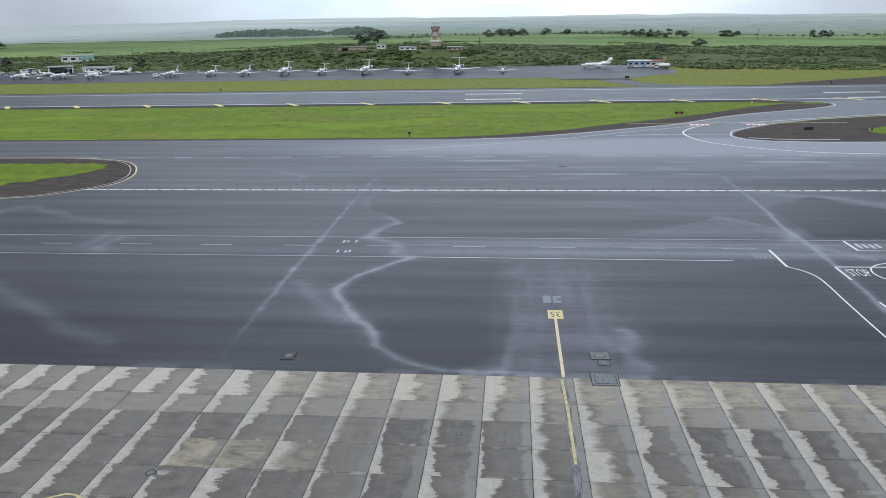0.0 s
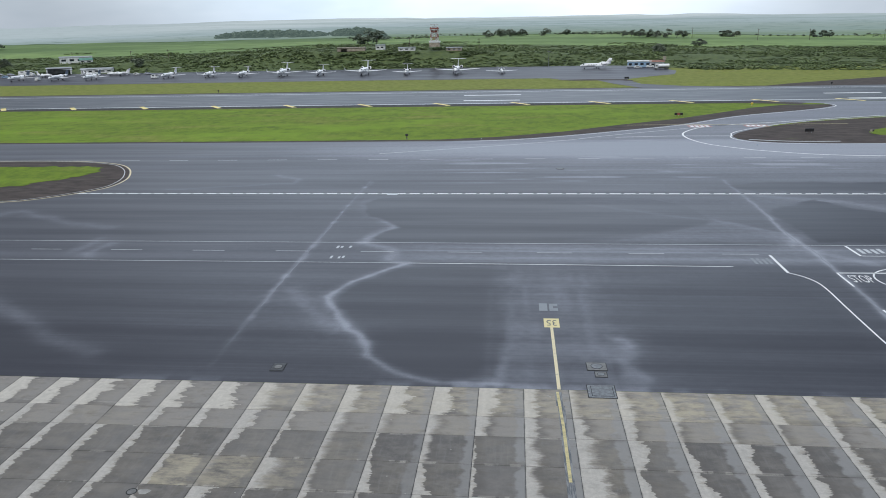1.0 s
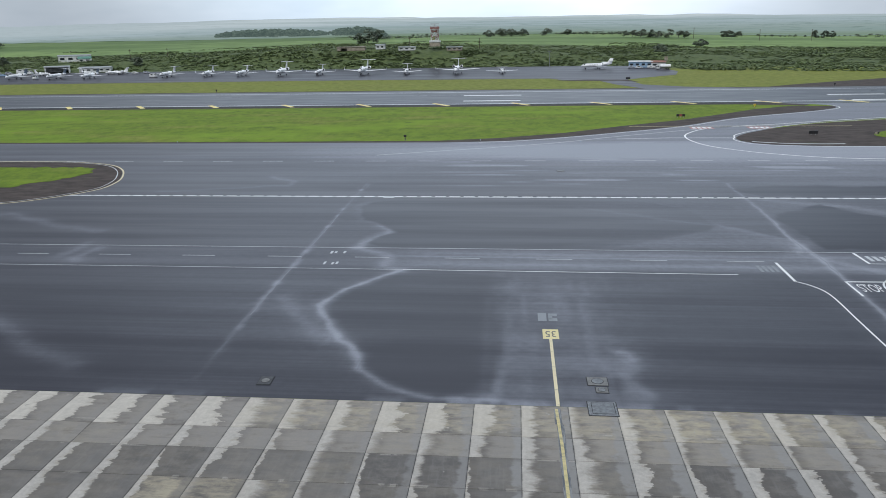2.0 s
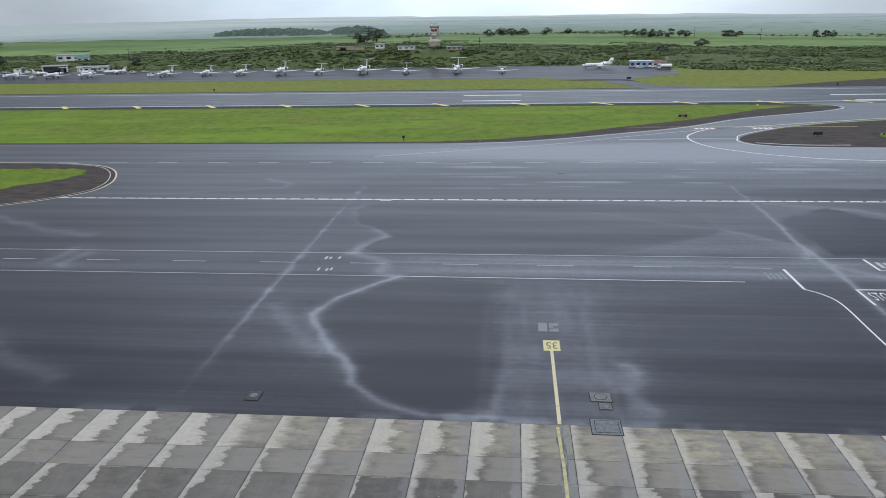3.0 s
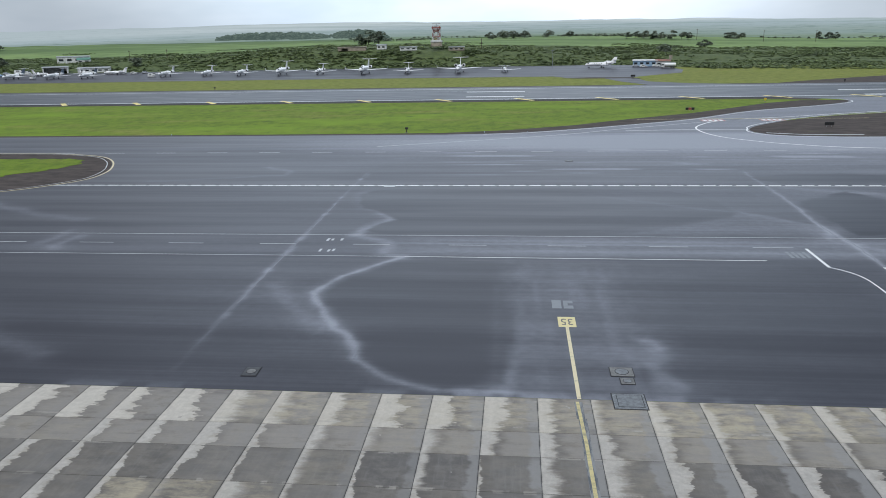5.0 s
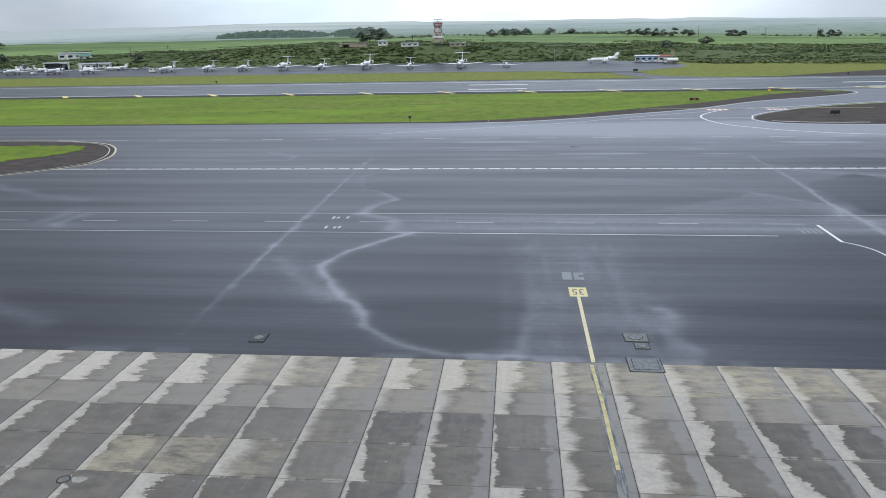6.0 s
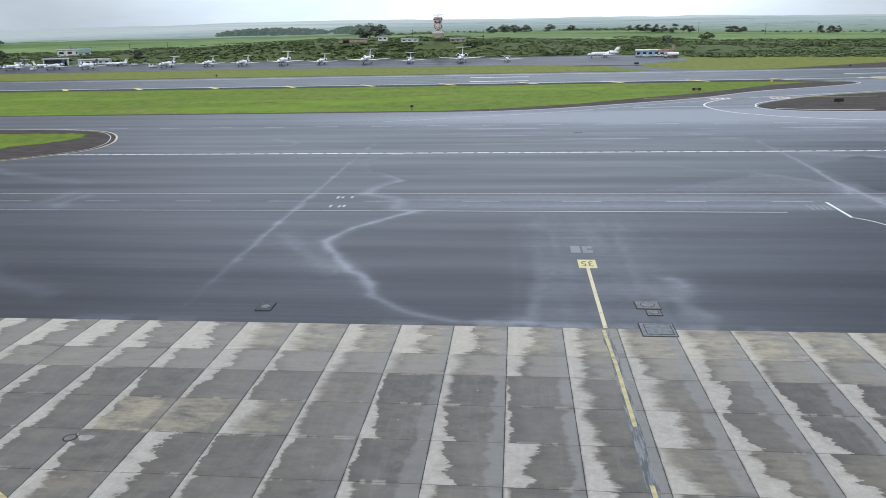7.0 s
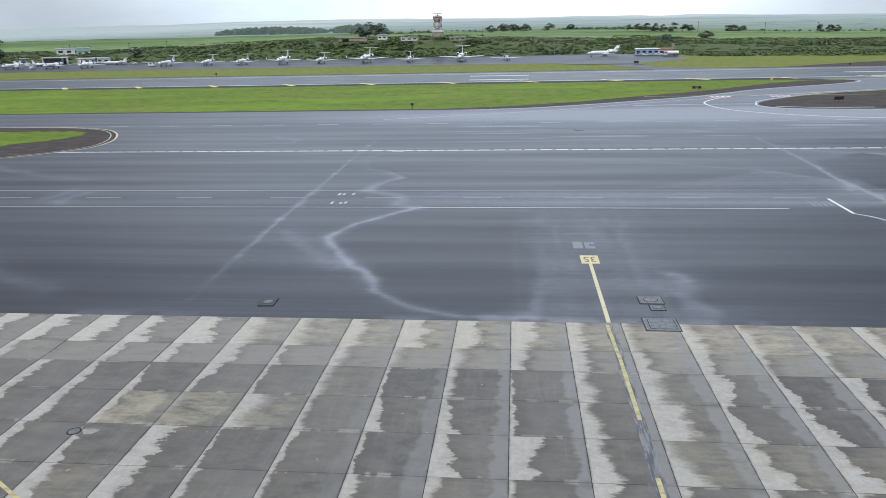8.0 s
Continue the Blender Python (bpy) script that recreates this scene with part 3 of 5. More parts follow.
    d += streak(x + wob_x * 0.25, y + wob_y * 0.2, crack, 0.24, 0.55, 2.6) * (1 - 0.5 * smoothstep(118, 135, y))
    d += streak(x3, y3, [(42.2, 106.5), (40.8, 103.4)], 0.8, 0.4)
    d += streak(x3, y3, [(43, 100.4), (48, 95.4)], 0.8, 0.22)
    d += streak(x3, y3, [(14, 127.5), (26, 120), (34, 116.4), (42, 109)], 0.7, 0.16, 5.0)
    d += pool(x2, y2, [(8, 104), (24, 109.5), (34, 116.5), (41.5, 110), (41.5, 104)], 1.2, 0.15)
    d += streak(x2, y2, [(-65, 139), (-51, 142.6), (-41.4, 144.6), (-41, 148), (-47.5, 153)], 0.8, 0.26)
    d += streak(x2, y2, [(-59.9, 98), (-59.2, 103.8)], 0.9, 0.26) + streak(x2, y2, [(-56.9, 96.5), (-56.2, 102)], 0.9, 0.26)
    # service road band and the wheel tracks on it
    road = smoothstep(93.6, 95.0, y) * (1 - smoothstep(102.2, 103.6, y))
    d += road * (0.08 + 0.14 * smoothstep(-16, -8, x))
    for c in (96.6, 100.9):
        d += 0.13 * np.exp(-((y + wob_y * 0.1 - c) / 0.7) ** 2) * smoothstep(-16, 0, x)
    d += 0.22 * np.exp(-((y - 99.6 + 0.004 * x) / 0.28) ** 2) * smoothstep(-15, -11, x) * (1 - smoothstep(20, 50, x))
    # drying stand in front of the lead-in line
    east_side = np.interp(y, [60, 66, 74, 84, 92], [14.5, 14.2, 12.6, 12.4, 14.5])
    stand = smoothstep(-1.0, 1.9, x + wob_x * 0.4) * (1 - smoothstep(-1.6, 1.6, x + wob_x * 1.1 - east_side))
    stand = stand * (1 - 0.75 * smoothstep(86, 96, y)) * (1 - smoothstep(96, 128, y))
    cols = value_noise(x / 0.9 + 0.4 * value_noise(x / 3, y / 6, 14), y / 9, 12)
    cross = value_noise(x / 7, y / 0.8, 29)
    d += 0.8 * stand * (0.10 + 0.10 * smoothstep(0.3, 0.95, cols) + 0.07 * cross + 0.06 * smoothstep(0.4, 0.8, value_noise(x / 2.5, y / 4, 15)))
    d += streak(x, y, [(0.6, 61), (0.2, 84)], 0.4, 0.07) + streak(x3, y3, [(1.6, 60.5), (2.3, 66)], 0.5, 0.10)
    d += streak(x2, y2, [(13.0, 70.6), (13.8, 68.6)], 0.6, 0.30) + streak(x2, y2, [(13.6, 66.5), (14.6, 62.6)], 0.9, 0.20)
    d -= 0.20 * np.exp(-((x - 11.9) / 0.9) ** 2 - ((y - 63.6) / 1.7) ** 2)
    d -= 0.055 * (1 - smoothstep(62, 84, y))
    # paler taxiway past the boundary line; wet sky sheen beside the exit coloured in
    d -= 0.10 * smoothstep(-20, -60, x)
    d -= 0.05 * smoothstep(-25, -70, x) * smoothstep(85, 110, y)
    d += 0.15 * smoothstep(0, 45, x) * smoothstep(92, 140, y)
    d += 0.17 * smoothstep(138, 166, y)
    d += 0.72 * smoothstep(164, 184, y) * smoothstep(-90, 25, x) * (1 - 0.60 * smoothstep(188, 198, y))
    pale_streaks = smoothstep(0.55, 0.85, value_noise(x / 9 + y / 14, y / 1.7, 44) * 0.6 + value_noise(x / 28, y / 1.1, 45) * 0.4)
    d += 0.46 * pale_streaks * smoothstep(138, 150, y) * smoothstep(-30, 5, x)
    d -= 0.14 * (1 - smoothstep(60, 92, y)) * smoothstep(-18, -50, x)
    d += 0.38 * np.exp(-((y - 60.2) / 0.6) ** 2) * smoothstep(0.45, 0.8, value_noise(x / 1.7, y * 0.4, 4)) * (0.4 + 0.6 * np.exp(-((x - 1) / 9) ** 2))
    return d


xs = np.unique(np.concatenate([np.linspace(-500, -95, 120), np.linspace(-95, 95, 640), np.linspace(95, 500, 120)]))
ys = np.unique(np.concatenate([np.linspace(60.0, 108, 210), np.linspace(108, 150, 130), np.linspace(150, 198.4, 90)]))
me, v = grid_mesh("apron_asphalt", xs, ys, lambda a, b: a * 0)
att = me.attributes.new("dry", 'FLOAT', 'POINT')
att.data.foreach_set("value", dryness(v[:, 0], v[:, 1]).astype(np.float32))
me.materials.append(ASPHALT)
tagged(new("apron_asphalt", me), "damp dark grey asphalt apron with pale drying trails", "asphalt", kind="structure")


def asphalt_patch(name, pts, label, z=0.0, mat=None, value=0.5):
    ob = part(name, sheet(pts, z - 0.06, z), mat or ASPHALT)
    a = ob.data.attributes.new("dry", 'FLOAT', 'POINT')
    a.data.foreach_set("value", [value] * len(ob.data.vertices))
    return tagged(ob, label, "asphalt", kind="structure")


exit_edge = smooth_line([(-16, 198.4), (1.4, 200.7), (16.9, 207.2), (33.4, 216.2), (51.5, 227.2), (73, 246.2), (94.6, 258.4), (106.4, 265.7), (113.5, 273), (112.5, 281), (100, 287)], 4)
asphalt_patch("runway_exit", exit_edge + [(230, 287), (190, 262), (118, 243.5), (95, 235.5), (80, 226), (66.9, 213.2), (61.1, 205), (60.5, 198.4)],
              "pale damp asphalt runway exit taxiway", 0.0, None, 0.60)
part_rwy = part("runway", sheet([(-1500, 287.5), (1500, 287.5), (1500, 353.5), (-1500, 353.5)], -0.06, 0.003), RUNWAY)
tagged(part_rwy, "long wet grey asphalt runway", "runway", kind="structure")
asphalt_patch("parking_apron", [(-700, 418), (-310, 428), (-200, 430), (-99, 429), (0, 424), (22, 424), (30, 408), (47, 403), (52, 380), (62, 353.5), (104, 353.5),
                                (82, 362), (65, 377), (63, 395), (61, 408), (76, 425), (94, 442), (101, 470), (96, 526), (60, 540), (-10, 541), (-60, 542), (-130, 544), (-330, 546), (-700, 546)],
              "dark asphalt parking apron under the jets", 0.0, PARKING, 0.08)


def soil(name, pts, label, z=-0.012):
    return tagged(part(name, sheet(pts, z - 0.05, z), DIRT), label, "soil", kind="structure")


soil("soil_verge", [(-1500, 198), (-25, 198)] + exit_edge[2:-6] + [(100, 278), (86, 270), (76, 260.5), (54, 241), (34.9, 228.5), (17.3, 215), (0, 206.2), (-17, 201.5), (-60, 200.8), (-1500, 202)],
     "narrow bare brown soil verge beside the taxiway")
dark_edge = part("runway_shoulder", sheet([(-1500, 287.2), (100, 287.2), (100, 292.6), (-1500, 292.6)], -0.05, 0.006), plain("dark_shoulder_asphalt", (0.03, 0.031, 0.036), 0.7, 0, 0.2, 0.2, 0.2))
tagged(dark_edge, "dark asphalt runway shoulder", "runway", kind="structure")
soil("runway_verge", [(-1500, 284.6), (85, 284.6), (105, 279), (112, 287.6), (-1500, 287.6)], "dark soil strip along the runway edge", -0.010)
soil("far_runway_verge", [(-1500, 352.5), (1500, 352.5), (1500, 445), (300, 428), (190, 401), (159, 384), (131, 367), (118, 357.5), (-1500, 357.5)],
     "brown bare soil beside the far runway edge", -0.011)
soil("apron_verge", [(24, 410), (34, 404), (58, 402), (66, 392), (62, 409), (40, 413)], "brown soil patch at the apron corner", 0.006)


# ---- grass islands on the asphalt ----
def island(name, outline, grass, label):
    e = base(name, pose(0, 0, 0), label, "grass island", kind="structure")
    part("soil_margin", sheet(outline, -0.04, 0.012), DIRT, e, "bare brown soil margin")
    bm = sheet(grass, -0.02, 0.05)
    part("grass", bm, GROUND, e, "green grass patch")
    return e


west = smooth_line([(-180, 171), (-140, 171.3), (-108, 171), (-97.6, 169.2), (-90.2, 166), (-85.3, 161), (-81.8, 155), (-79.3, 148.3), (-79.0, 141), (-82.5, 135.2), (-87.5, 130.4), (-92.7, 128), (-110, 124), (-180, 118)], 4)
west_grass = smooth_line([(-180, 163), (-117.4, 162.6), (-104.1, 163.6), (-96, 163), (-92.2, 161.2), (-90.8, 156), (-94.4, 148.6), (-101.3, 140.5), (-115, 130), (-180, 126)], 4)
west_grass = [(x + random.uniform(-1.1, 1.1), y + random.uniform(-0.9, 0.9)) for x, y in smooth_line(west_grass, 2)]
island("grass_island_west", west, west_grass, "green grass island with a bare soil margin on asphalt")
east = smooth_line([(260, 262), (190, 257), (140, 247), (115.9, 239.9), (93.6, 232.1), (79.6, 224.2), (66.9, 213.2), (61.5, 205.5), (60.6, 200), (63.5, 194.6), (71.3, 191.6), (92.7, 190), (180, 190), (320, 190)], 4)
east_grass = smooth_line([(300, 250), (150, 238), (115, 222), (103, 215), (98, 210), (97.4, 205), (104, 202), (140, 199), (300, 199)], 4)
island("grass_island_east", east, east_grass, "brown bare soil island with a far grass patch")


# ---- pavement markings ----
def bars(rects, z=0.006):
    bm = bmesh.new()
    for x0, y0, x1, y1 in rects:
        bm.faces.new([bm.verts.new((x, y, z)) for x, y in ((x0, y0), (x1, y0), (x1, y1), (x0, y1))])
    return bm


def dashed(name, x0, x1, y, length, period, width, mat, label):
    """A broken line: an Empty with every dash as a part."""
    e = base(name, pose(0, 0, 0), label, "pavement marking", kind="structure")
    me = mesh_of("dash", bars([(-length / 2, -width / 2, length / 2, width / 2)]), mat)
    x = x0
    while x < x1:
        d = new("dash", me)
        d.parent = e
        d.location = (x + length / 2, y, 0)
        x += period
    return e


marking("road_edge_line", stripe([(-300, 94.2), (-28, 94.1), (-11, 94.0)], 0.15), FADED_LINE, "thin faded edge line of the service road")
marking("road_edge_line", stripe([(-11, 94.0), (30.5, 93.7)], 0.17), WHITE_LINE, "thin white edge line of the service road")
marking("road_edge_line", stripe([(-300, 103.6), (-40, 103.3), (400, 103.2)], 0.16), FADED_LINE, "thin faded white edge line of the service road")
dashed("road_centre_line", -67.1 - 12.2 * 8, 33, 98.95, 4.7, 12.2, 0.16, FADED_LINE, "faded white broken centre line of the service road")
dashed("taxiway_centre_line", -92.2 - 12.2 * 12, 300, 171.1, 4.7, 12.2, 0.32, FADED_LINE, "pale broken centre line of the taxiway")
marking("boundary_line", stripe([(-82.5, 135.2), (-19, 134.8), (400, 133.6)], 0.30), WHITE_LINE, "solid white apron boundary line")
boundary = dashed("boundary_dashes", -82, 230, 0, 2.0, 2.62, 0.42, WHITE_LINE, "broken white apron boundary line")
boundary.matrix_basis = pose(0, 135.12, 0, 0, 0, -0.17)
marking("paint_patch", bars([(-20.6, 133.9, -18.6, 135.3)], 0.008), FADED_LINE, "worn white paint patch on the boundary line")
marking("stop_line", stripe([(36.5, 98.6), (36.4, 91.4)], 0.36), WHITE_LINE, "white stop bar across the service road")
marking("road_edge_curve", stripe(smooth_line([(36.4, 91.5), (37.6, 90.2), (38.5, 88.2), (38.7, 85.3), (38.5, 79.6), (38.3, 70.8), (38.3, 61)]), 0.2), WHITE_LINE, "curved white road edge line")
marking("stop_bar", stripe([(42.1, 91.6), (48.2, 91.7)], 0.3), WHITE_LINE, "white stop bar beside the word stop")
marking("lane_line", stripe([(42.15, 91.7), (42.1, 86.8)], 0.26), WHITE_LINE, "white lane line")
marking("lane_line", stripe([(42.0, 79.6), (42.0, 75.6)], 0.26), WHITE_LINE, "white lane line")
marking("stop_line", stripe([(47.8, 103.0), (47.9, 98.5)], 0.36), WHITE_LINE, "white stop bar across the service road")
marking("road_edge_line", stripe([(47.9, 98.55), (130, 98.8)], 0.18), WHITE_LINE, "white road edge line")
ring = [(50.2 + 4.5 * math.cos(a * math.tau / 40), 89.2 + 4.2 * math.sin(a * math.tau / 40)) for a in range(41)]
marking("turning_circle", stripe(ring, 0.22), WHITE_LINE, "white painted circle")

# unreadable words as plain strokes
for x0, y0, x1, y1, mat, label in ((48.6, 99.6, 51.8, 101.8, FADED_LINE, "worn white word on the road"), (33.6, 94.8, 36.0, 97.3, GREY_PAINT, "almost worn away word on the road"),
                                   (-22.2, 100.4, -19.9, 101.6, FADED_LINE, "small white lettering on asphalt"), (-22.0, 95.7, -19.9, 96.9, FADED_LINE, "small white lettering on asphalt")):
    w = (x1 - x0) / 4.6
    marking("worn_lettering", bars([(x0 + k * w * 1.2, y0 + 0.2 * (k % 2), x0 + k * w * 1.2 + w * 0.7, y1 - 0.15 * (k % 3)) for k in range(4) if (k != (2 if y0 > 98 else 1) or x0 > 0)]), mat, label)


def lettering(text, size_x, size_y, m, mat, label):
    cu = bpy.data.curves.new("lettering", 'FONT')
    cu.body, cu.align_x, cu.align_y, cu.size = text, 'CENTER', 'CENTER', 1.0
    tmp = new("lettering", cu)
    bpy.context.view_layer.update()
    me = bpy.data.meshes.new_from_object(tmp.evaluated_get(bpy.context.evaluated_depsgraph_get()))
    bpy.data.objects.remove(tmp)
    xy = np.array([v.co[:2] for v in me.vertices])
    lo, hi = xy.min(0), xy.max(0)
    mid, size = (lo + hi) / 2, hi - lo
    for v in me.vertices:
        v.co = ((v.co.x - mid[0]) / size[0] * size_x, (v.co.y - mid[1]) / size[1] * size_y, 0)
    me.materials.clear()
    me.materials.append(mat)
    ob = new("lettering", me)
    ob.matrix_basis = m
    return tagged(ob, label, "pavement marking", kind="structure")


lettering("STOP", 2.5, 2.5, pose(44.1, 89.5, 0.008), WHITE_LINE, "white word STOP painted on asphalt")

# pale sealed joints across the apron
SEALANT = paint_material("pale_joint_sealant", (0.20, 0.205, 0.235), 0.6)
joint_w = [(-25.45 - 0.006 * (y - 63) + random.uniform(-0.09, 0.09), y) for y in range(78, 122, 1)]
marking("sealed_joint", stripe(joint_w, 0.10, 0.004), SEALANT, "thin pale sealed joint across the asphalt")
joint_e = [(float(np.interp(y, [66, 78, 88.3, 100.6, 106, 123, 147], [41.4, 41.6, 42.1, 42.8, 42.1, 42.9, 43.4])) + random.uniform(-0.14, 0.14), y) for y in range(70, 126, 1)]
marking("sealed_joint", stripe(joint_e, 0.1, 0.004), SEALANT, "thin pale ragged joint across the asphalt")

# stand lead-in line with its number plate
marking("stand_plate", bars([(6.08, 73.35, 7.68, 75.75)], 0.008), PALE_YELLOW, "pale yellow painted stand number plate")
lettering("35", 1.05, 1.45, pose(6.88, 74.55, 0.014, 0, 0, 180), BLACK_PAINT, "black number 35 on the yellow plate")
marking("lead_in_border", bars([(6.98, 60.0, 7.05, 73.35)], 0.005), BLACK_PAINT, "dark border of the lead-in line")
marking("lead_in_line", bars([(6.68, 60.05, 6.98, 73.35)], 0.006), CREAM_LINE, "pale yellow stand lead-in line on asphalt")
marking("lead_in_sealer", bars([(6.56, 30, 7.14, 57.2), (6.44, 57.2, 7.02, 59.6)], 0.009), SEALER, "black border strip under the yellow line")
marking("lead_in_line", stripe([(6.66, 59.6), (6.82, 54), (6.86, 46.8)], 0.24, 0.013), YELLOW_LINE, "yellow stand lead-in line on concrete")
marking("lead_in_line", bars([(6.72, 30, 6.95, 41.6)], 0.013), YELLOW_LINE, "yellow stand lead-in line on concrete")
marking("covered_number", bars([(5.72, 77.9, 6.62, 80.1), (6.82, 77.9, 7.75, 78.7), (6.82, 79.3, 7.75, 80.0), (6.82, 78.6, 7.25, 79.4)], 0.006), GREY_PAINT, "old number covered in grey paint")
marking("service_line", stripe([(-29.4, 40.2), (-27.6, 41.15), (-26.9, 41.1), (-24.2, 39.5), (-21.3, 37.6)], 0.2, 0.013), YELLOW_LINE, "bent yellow service line on concrete")

# edge lines of the grass islands and of the runway exit
marking("island_edge_line", stripe([(x + 0.4, y - 0.1) for x, y in west[4:-4]], 0.34, 0.02), CREAM_LINE, "pale edge line round the grass island")
marking("island_edge_line", stripe([(x - 0.75, y - (0.5 if y > 141 else -0.5)) for x, y in west[4:-4]], 0.22, 0.02), FADED_LINE, "thin faded inner line round the grass island")
marking("island_edge_line", stripe([(c[0] - 0.9 * (1 if c[1] > 194 else 0.0), c[1] + (0.9 if c[1] > 206 else -0.9)) for c in east[8:-8]], 0.36, 0.02), WHITE_LINE, "pale edge line round the soil island")
marking("exit_edge_line", stripe([(x + 0.8, y - 0.9) for x, y in exit_edge[2:-4]], 0.36, 0.012), WHITE_LINE, "pale edge line of the runway exit")
marking("exit_centre_line", stripe(smooth_line([(230, 272), (150, 253), (117.8, 244.6), (95, 236.6), (80, 230.5), (65.9, 225.8), (56.5, 220.6), (51.4, 214.1), (48.6, 207.7), (48.4, 199.6), (50.9, 191.0), (56, 184.8), (62.2, 179.7), (75, 174), (100, 171.3)]), 0.5, 0.012), WHITE_LINE, "pale curved centre line of the runway exit")
marking("exit_centre_line", stripe(smooth_line([(-30, 179), (10, 195), (30, 207), (52, 219), (66, 226)]), 0.42, 0.012), FADED_LINE, "faded curved centre line joining the taxiway")
marking("exit_cross_line", stripe([(30, 203), (44, 204.5), (62, 204)], 0.7, 0.011), FADED_LINE, "broad pale smear across the exit")
marking("holding_line", stripe([(36.6, 226.9), (67.5, 226.6), (99, 225.6)], 0.5, 0.026), YELLOW_LINE, "yellow holding position line")
for cx in (56.6, 72.6):
    marking("holding_panel", bars([(cx - 3.2, 221.2, cx + 3.2, 225.2)], 0.014), RED_LINE, "red holding panel with white strokes")
    marking("holding_strokes", bars([(cx - 2.6 + k * 1.45, 221.9, cx - 1.6 + k * 1.45, 224.6) for k in range(4)], 0.020), WHITE_LINE, "white strokes on the red panel")
marking("puddle_edge", stripe(smooth_line([(63, 197.5), (70, 194.6), (78, 193.5), (84, 193.6)]), 0.9, 0.03), FADED_LINE, "pale silt deposit on the soil island")

# runway paint
marking("runway_edge_line", stripe([(-1400, 294.2), (1400, 294.2)], 1.2, 0.009), WHITE_LINE, "white runway edge line")
marking("runway_edge_line", stripe([(-1400, 344.5), (1400, 344.5)], 0.9, 0.009), WHITE_LINE, "white runway edge line")
e = base("runway_shoulder_bars", pose(0, 0, 0), "slanted yellow bars on the runway shoulder", "pavement marking", kind="structure")
for k in range(-9, 6):
    x = 5.5 + 30.6 * k - 0.4
    part("bar", stripe([(x - 3.4, 297.0), (x + 3.3, 287.8)], 1.9, 0.013), BRIGHT_YELLOW, e)
for x0, x1, y in ((-19, 5.7, 328.5), (-17.8, 5.2, 305.5), (128, 150, 318.0), (129, 152, 297.5)):
    marking("touchdown_bar", bars([(x0, y - 1.2, x1, y + 1.2)], 0.010), WHITE_LINE, "long white runway touchdown bar")

# ---- pit covers and pads ----
def cover_pad(m, w, d, round_cover, label, collar=None):
    e = base("pit_cover", m, label, "pit cover")
    bm = box(bmesh.new(), (0, 0, 0.02), (w + 0.12, d + 0.12, 0.03))
    part("joint", bm, JOINT, e, "dark joint round the collar")
    part("collar", box(bmesh.new(), (0, 0, 0.03), (w, d, 0.05), None, 0.012), collar or SLAB, e)
    if round_cover:
        rim = tube(bmesh.new(), (0, 0, 0.05), (0, 0, 0.064), min(w, d) * 0.36, n=28)
        part("rim", rim, JOINT, e)
        lid = tube(bmesh.new(), (0, 0, 0.06), (0, 0, 0.074), min(w, d) * 0.32, n=28)
        part("lid", lid, SLAB if collar else CAST, e, "round cast cover")
    return e


cover_pad(pose(10.45, 64.55, 0, 0, 0, 0), 1.72, 1.5, True, "square concrete collar with a round cast cover")
cover_pad(pose(10.68, 63.0, 0, 0, 0, 0), 1.0, 0.95, True, "small square pit cover beside a larger one")
cover_pad(pose(-18.72, 63.0, 0, 0, 0, 2), 1.15, 1.5, True, "dark square collar with a pale round cover in asphalt", plain("dark_wet_collar", (0.06, 0.062, 0.068), 0.6))
cover_pad(pose(12.7, 158.9, 0), 1.4, 1.4, True, "small round pit cover in the taxiway")

pad = base("fuel_pit", pose(10.38, 59.85, 0), "dark steel fuel pit plate on the concrete edge", "pit cover")
part("frame", box(bmesh.new(), (0, 0, 0.012), (2.42, 2.36, 0.03)), JOINT, pad, "dark frame")
part("rim", box(bmesh.new(), (0, 0, 0.018), (2.28, 2.22, 0.034)), CAST, pad, "grey steel rim")
part("joint", box(bmesh.new(), (0.06, 0.04, 0.022), (1.86, 1.80, 0.036)), JOINT, pad, "dark joint round the plate")
part("plate", box(bmesh.new(), (0.06, 0.04, 0.034), (1.76, 1.70, 0.034), None, 0.01), CAST, pad, "smooth grey plate")
for sx in (-1.08, 1.08):
    for k in range(4):
        part("bolt", tube(bmesh.new(), (sx, -0.85 + k * 0.55, 0.02), (sx, -0.85 + k * 0.55, 0.045), 0.05, n=8), STEEL, pad)

fill = base("hydrant", pose(-22.95, 43.9, 0), "round hydrant lid flush in the concrete", "pit cover")
part("rim", tube(bmesh.new(), (0, 0, 0.0), (0, 0, 0.012), 0.38, n=24), JOINT, fill)
part("lid", tube(bmesh.new(), (0, 0, 0.0), (0, 0, 0.018), 0.29, n=24), SLAB, fill)
blob = [(-22.1 + (0.42 + 0.10 * math.sin(3 * a)) * math.cos(a), 43.95 + (0.33 + 0.06 * math.cos(2 * a)) * math.sin(a)) for a in [k * math.tau / 20 for k in range(20)]]
marking("cement_patch", sheet(blob, 0.0, 0.008), plain("pale_cement", (0.34, 0.33, 0.31), 0.7), "pale round cement patch on concrete")


# ---- aircraft ----
def circle(y, r, z, n=18, rx=None):
    rx = rx or r
    return [(rx * math.cos(k * math.tau / n), y, z + r * math.sin(k * math.tau / n)) for k in range(n)]


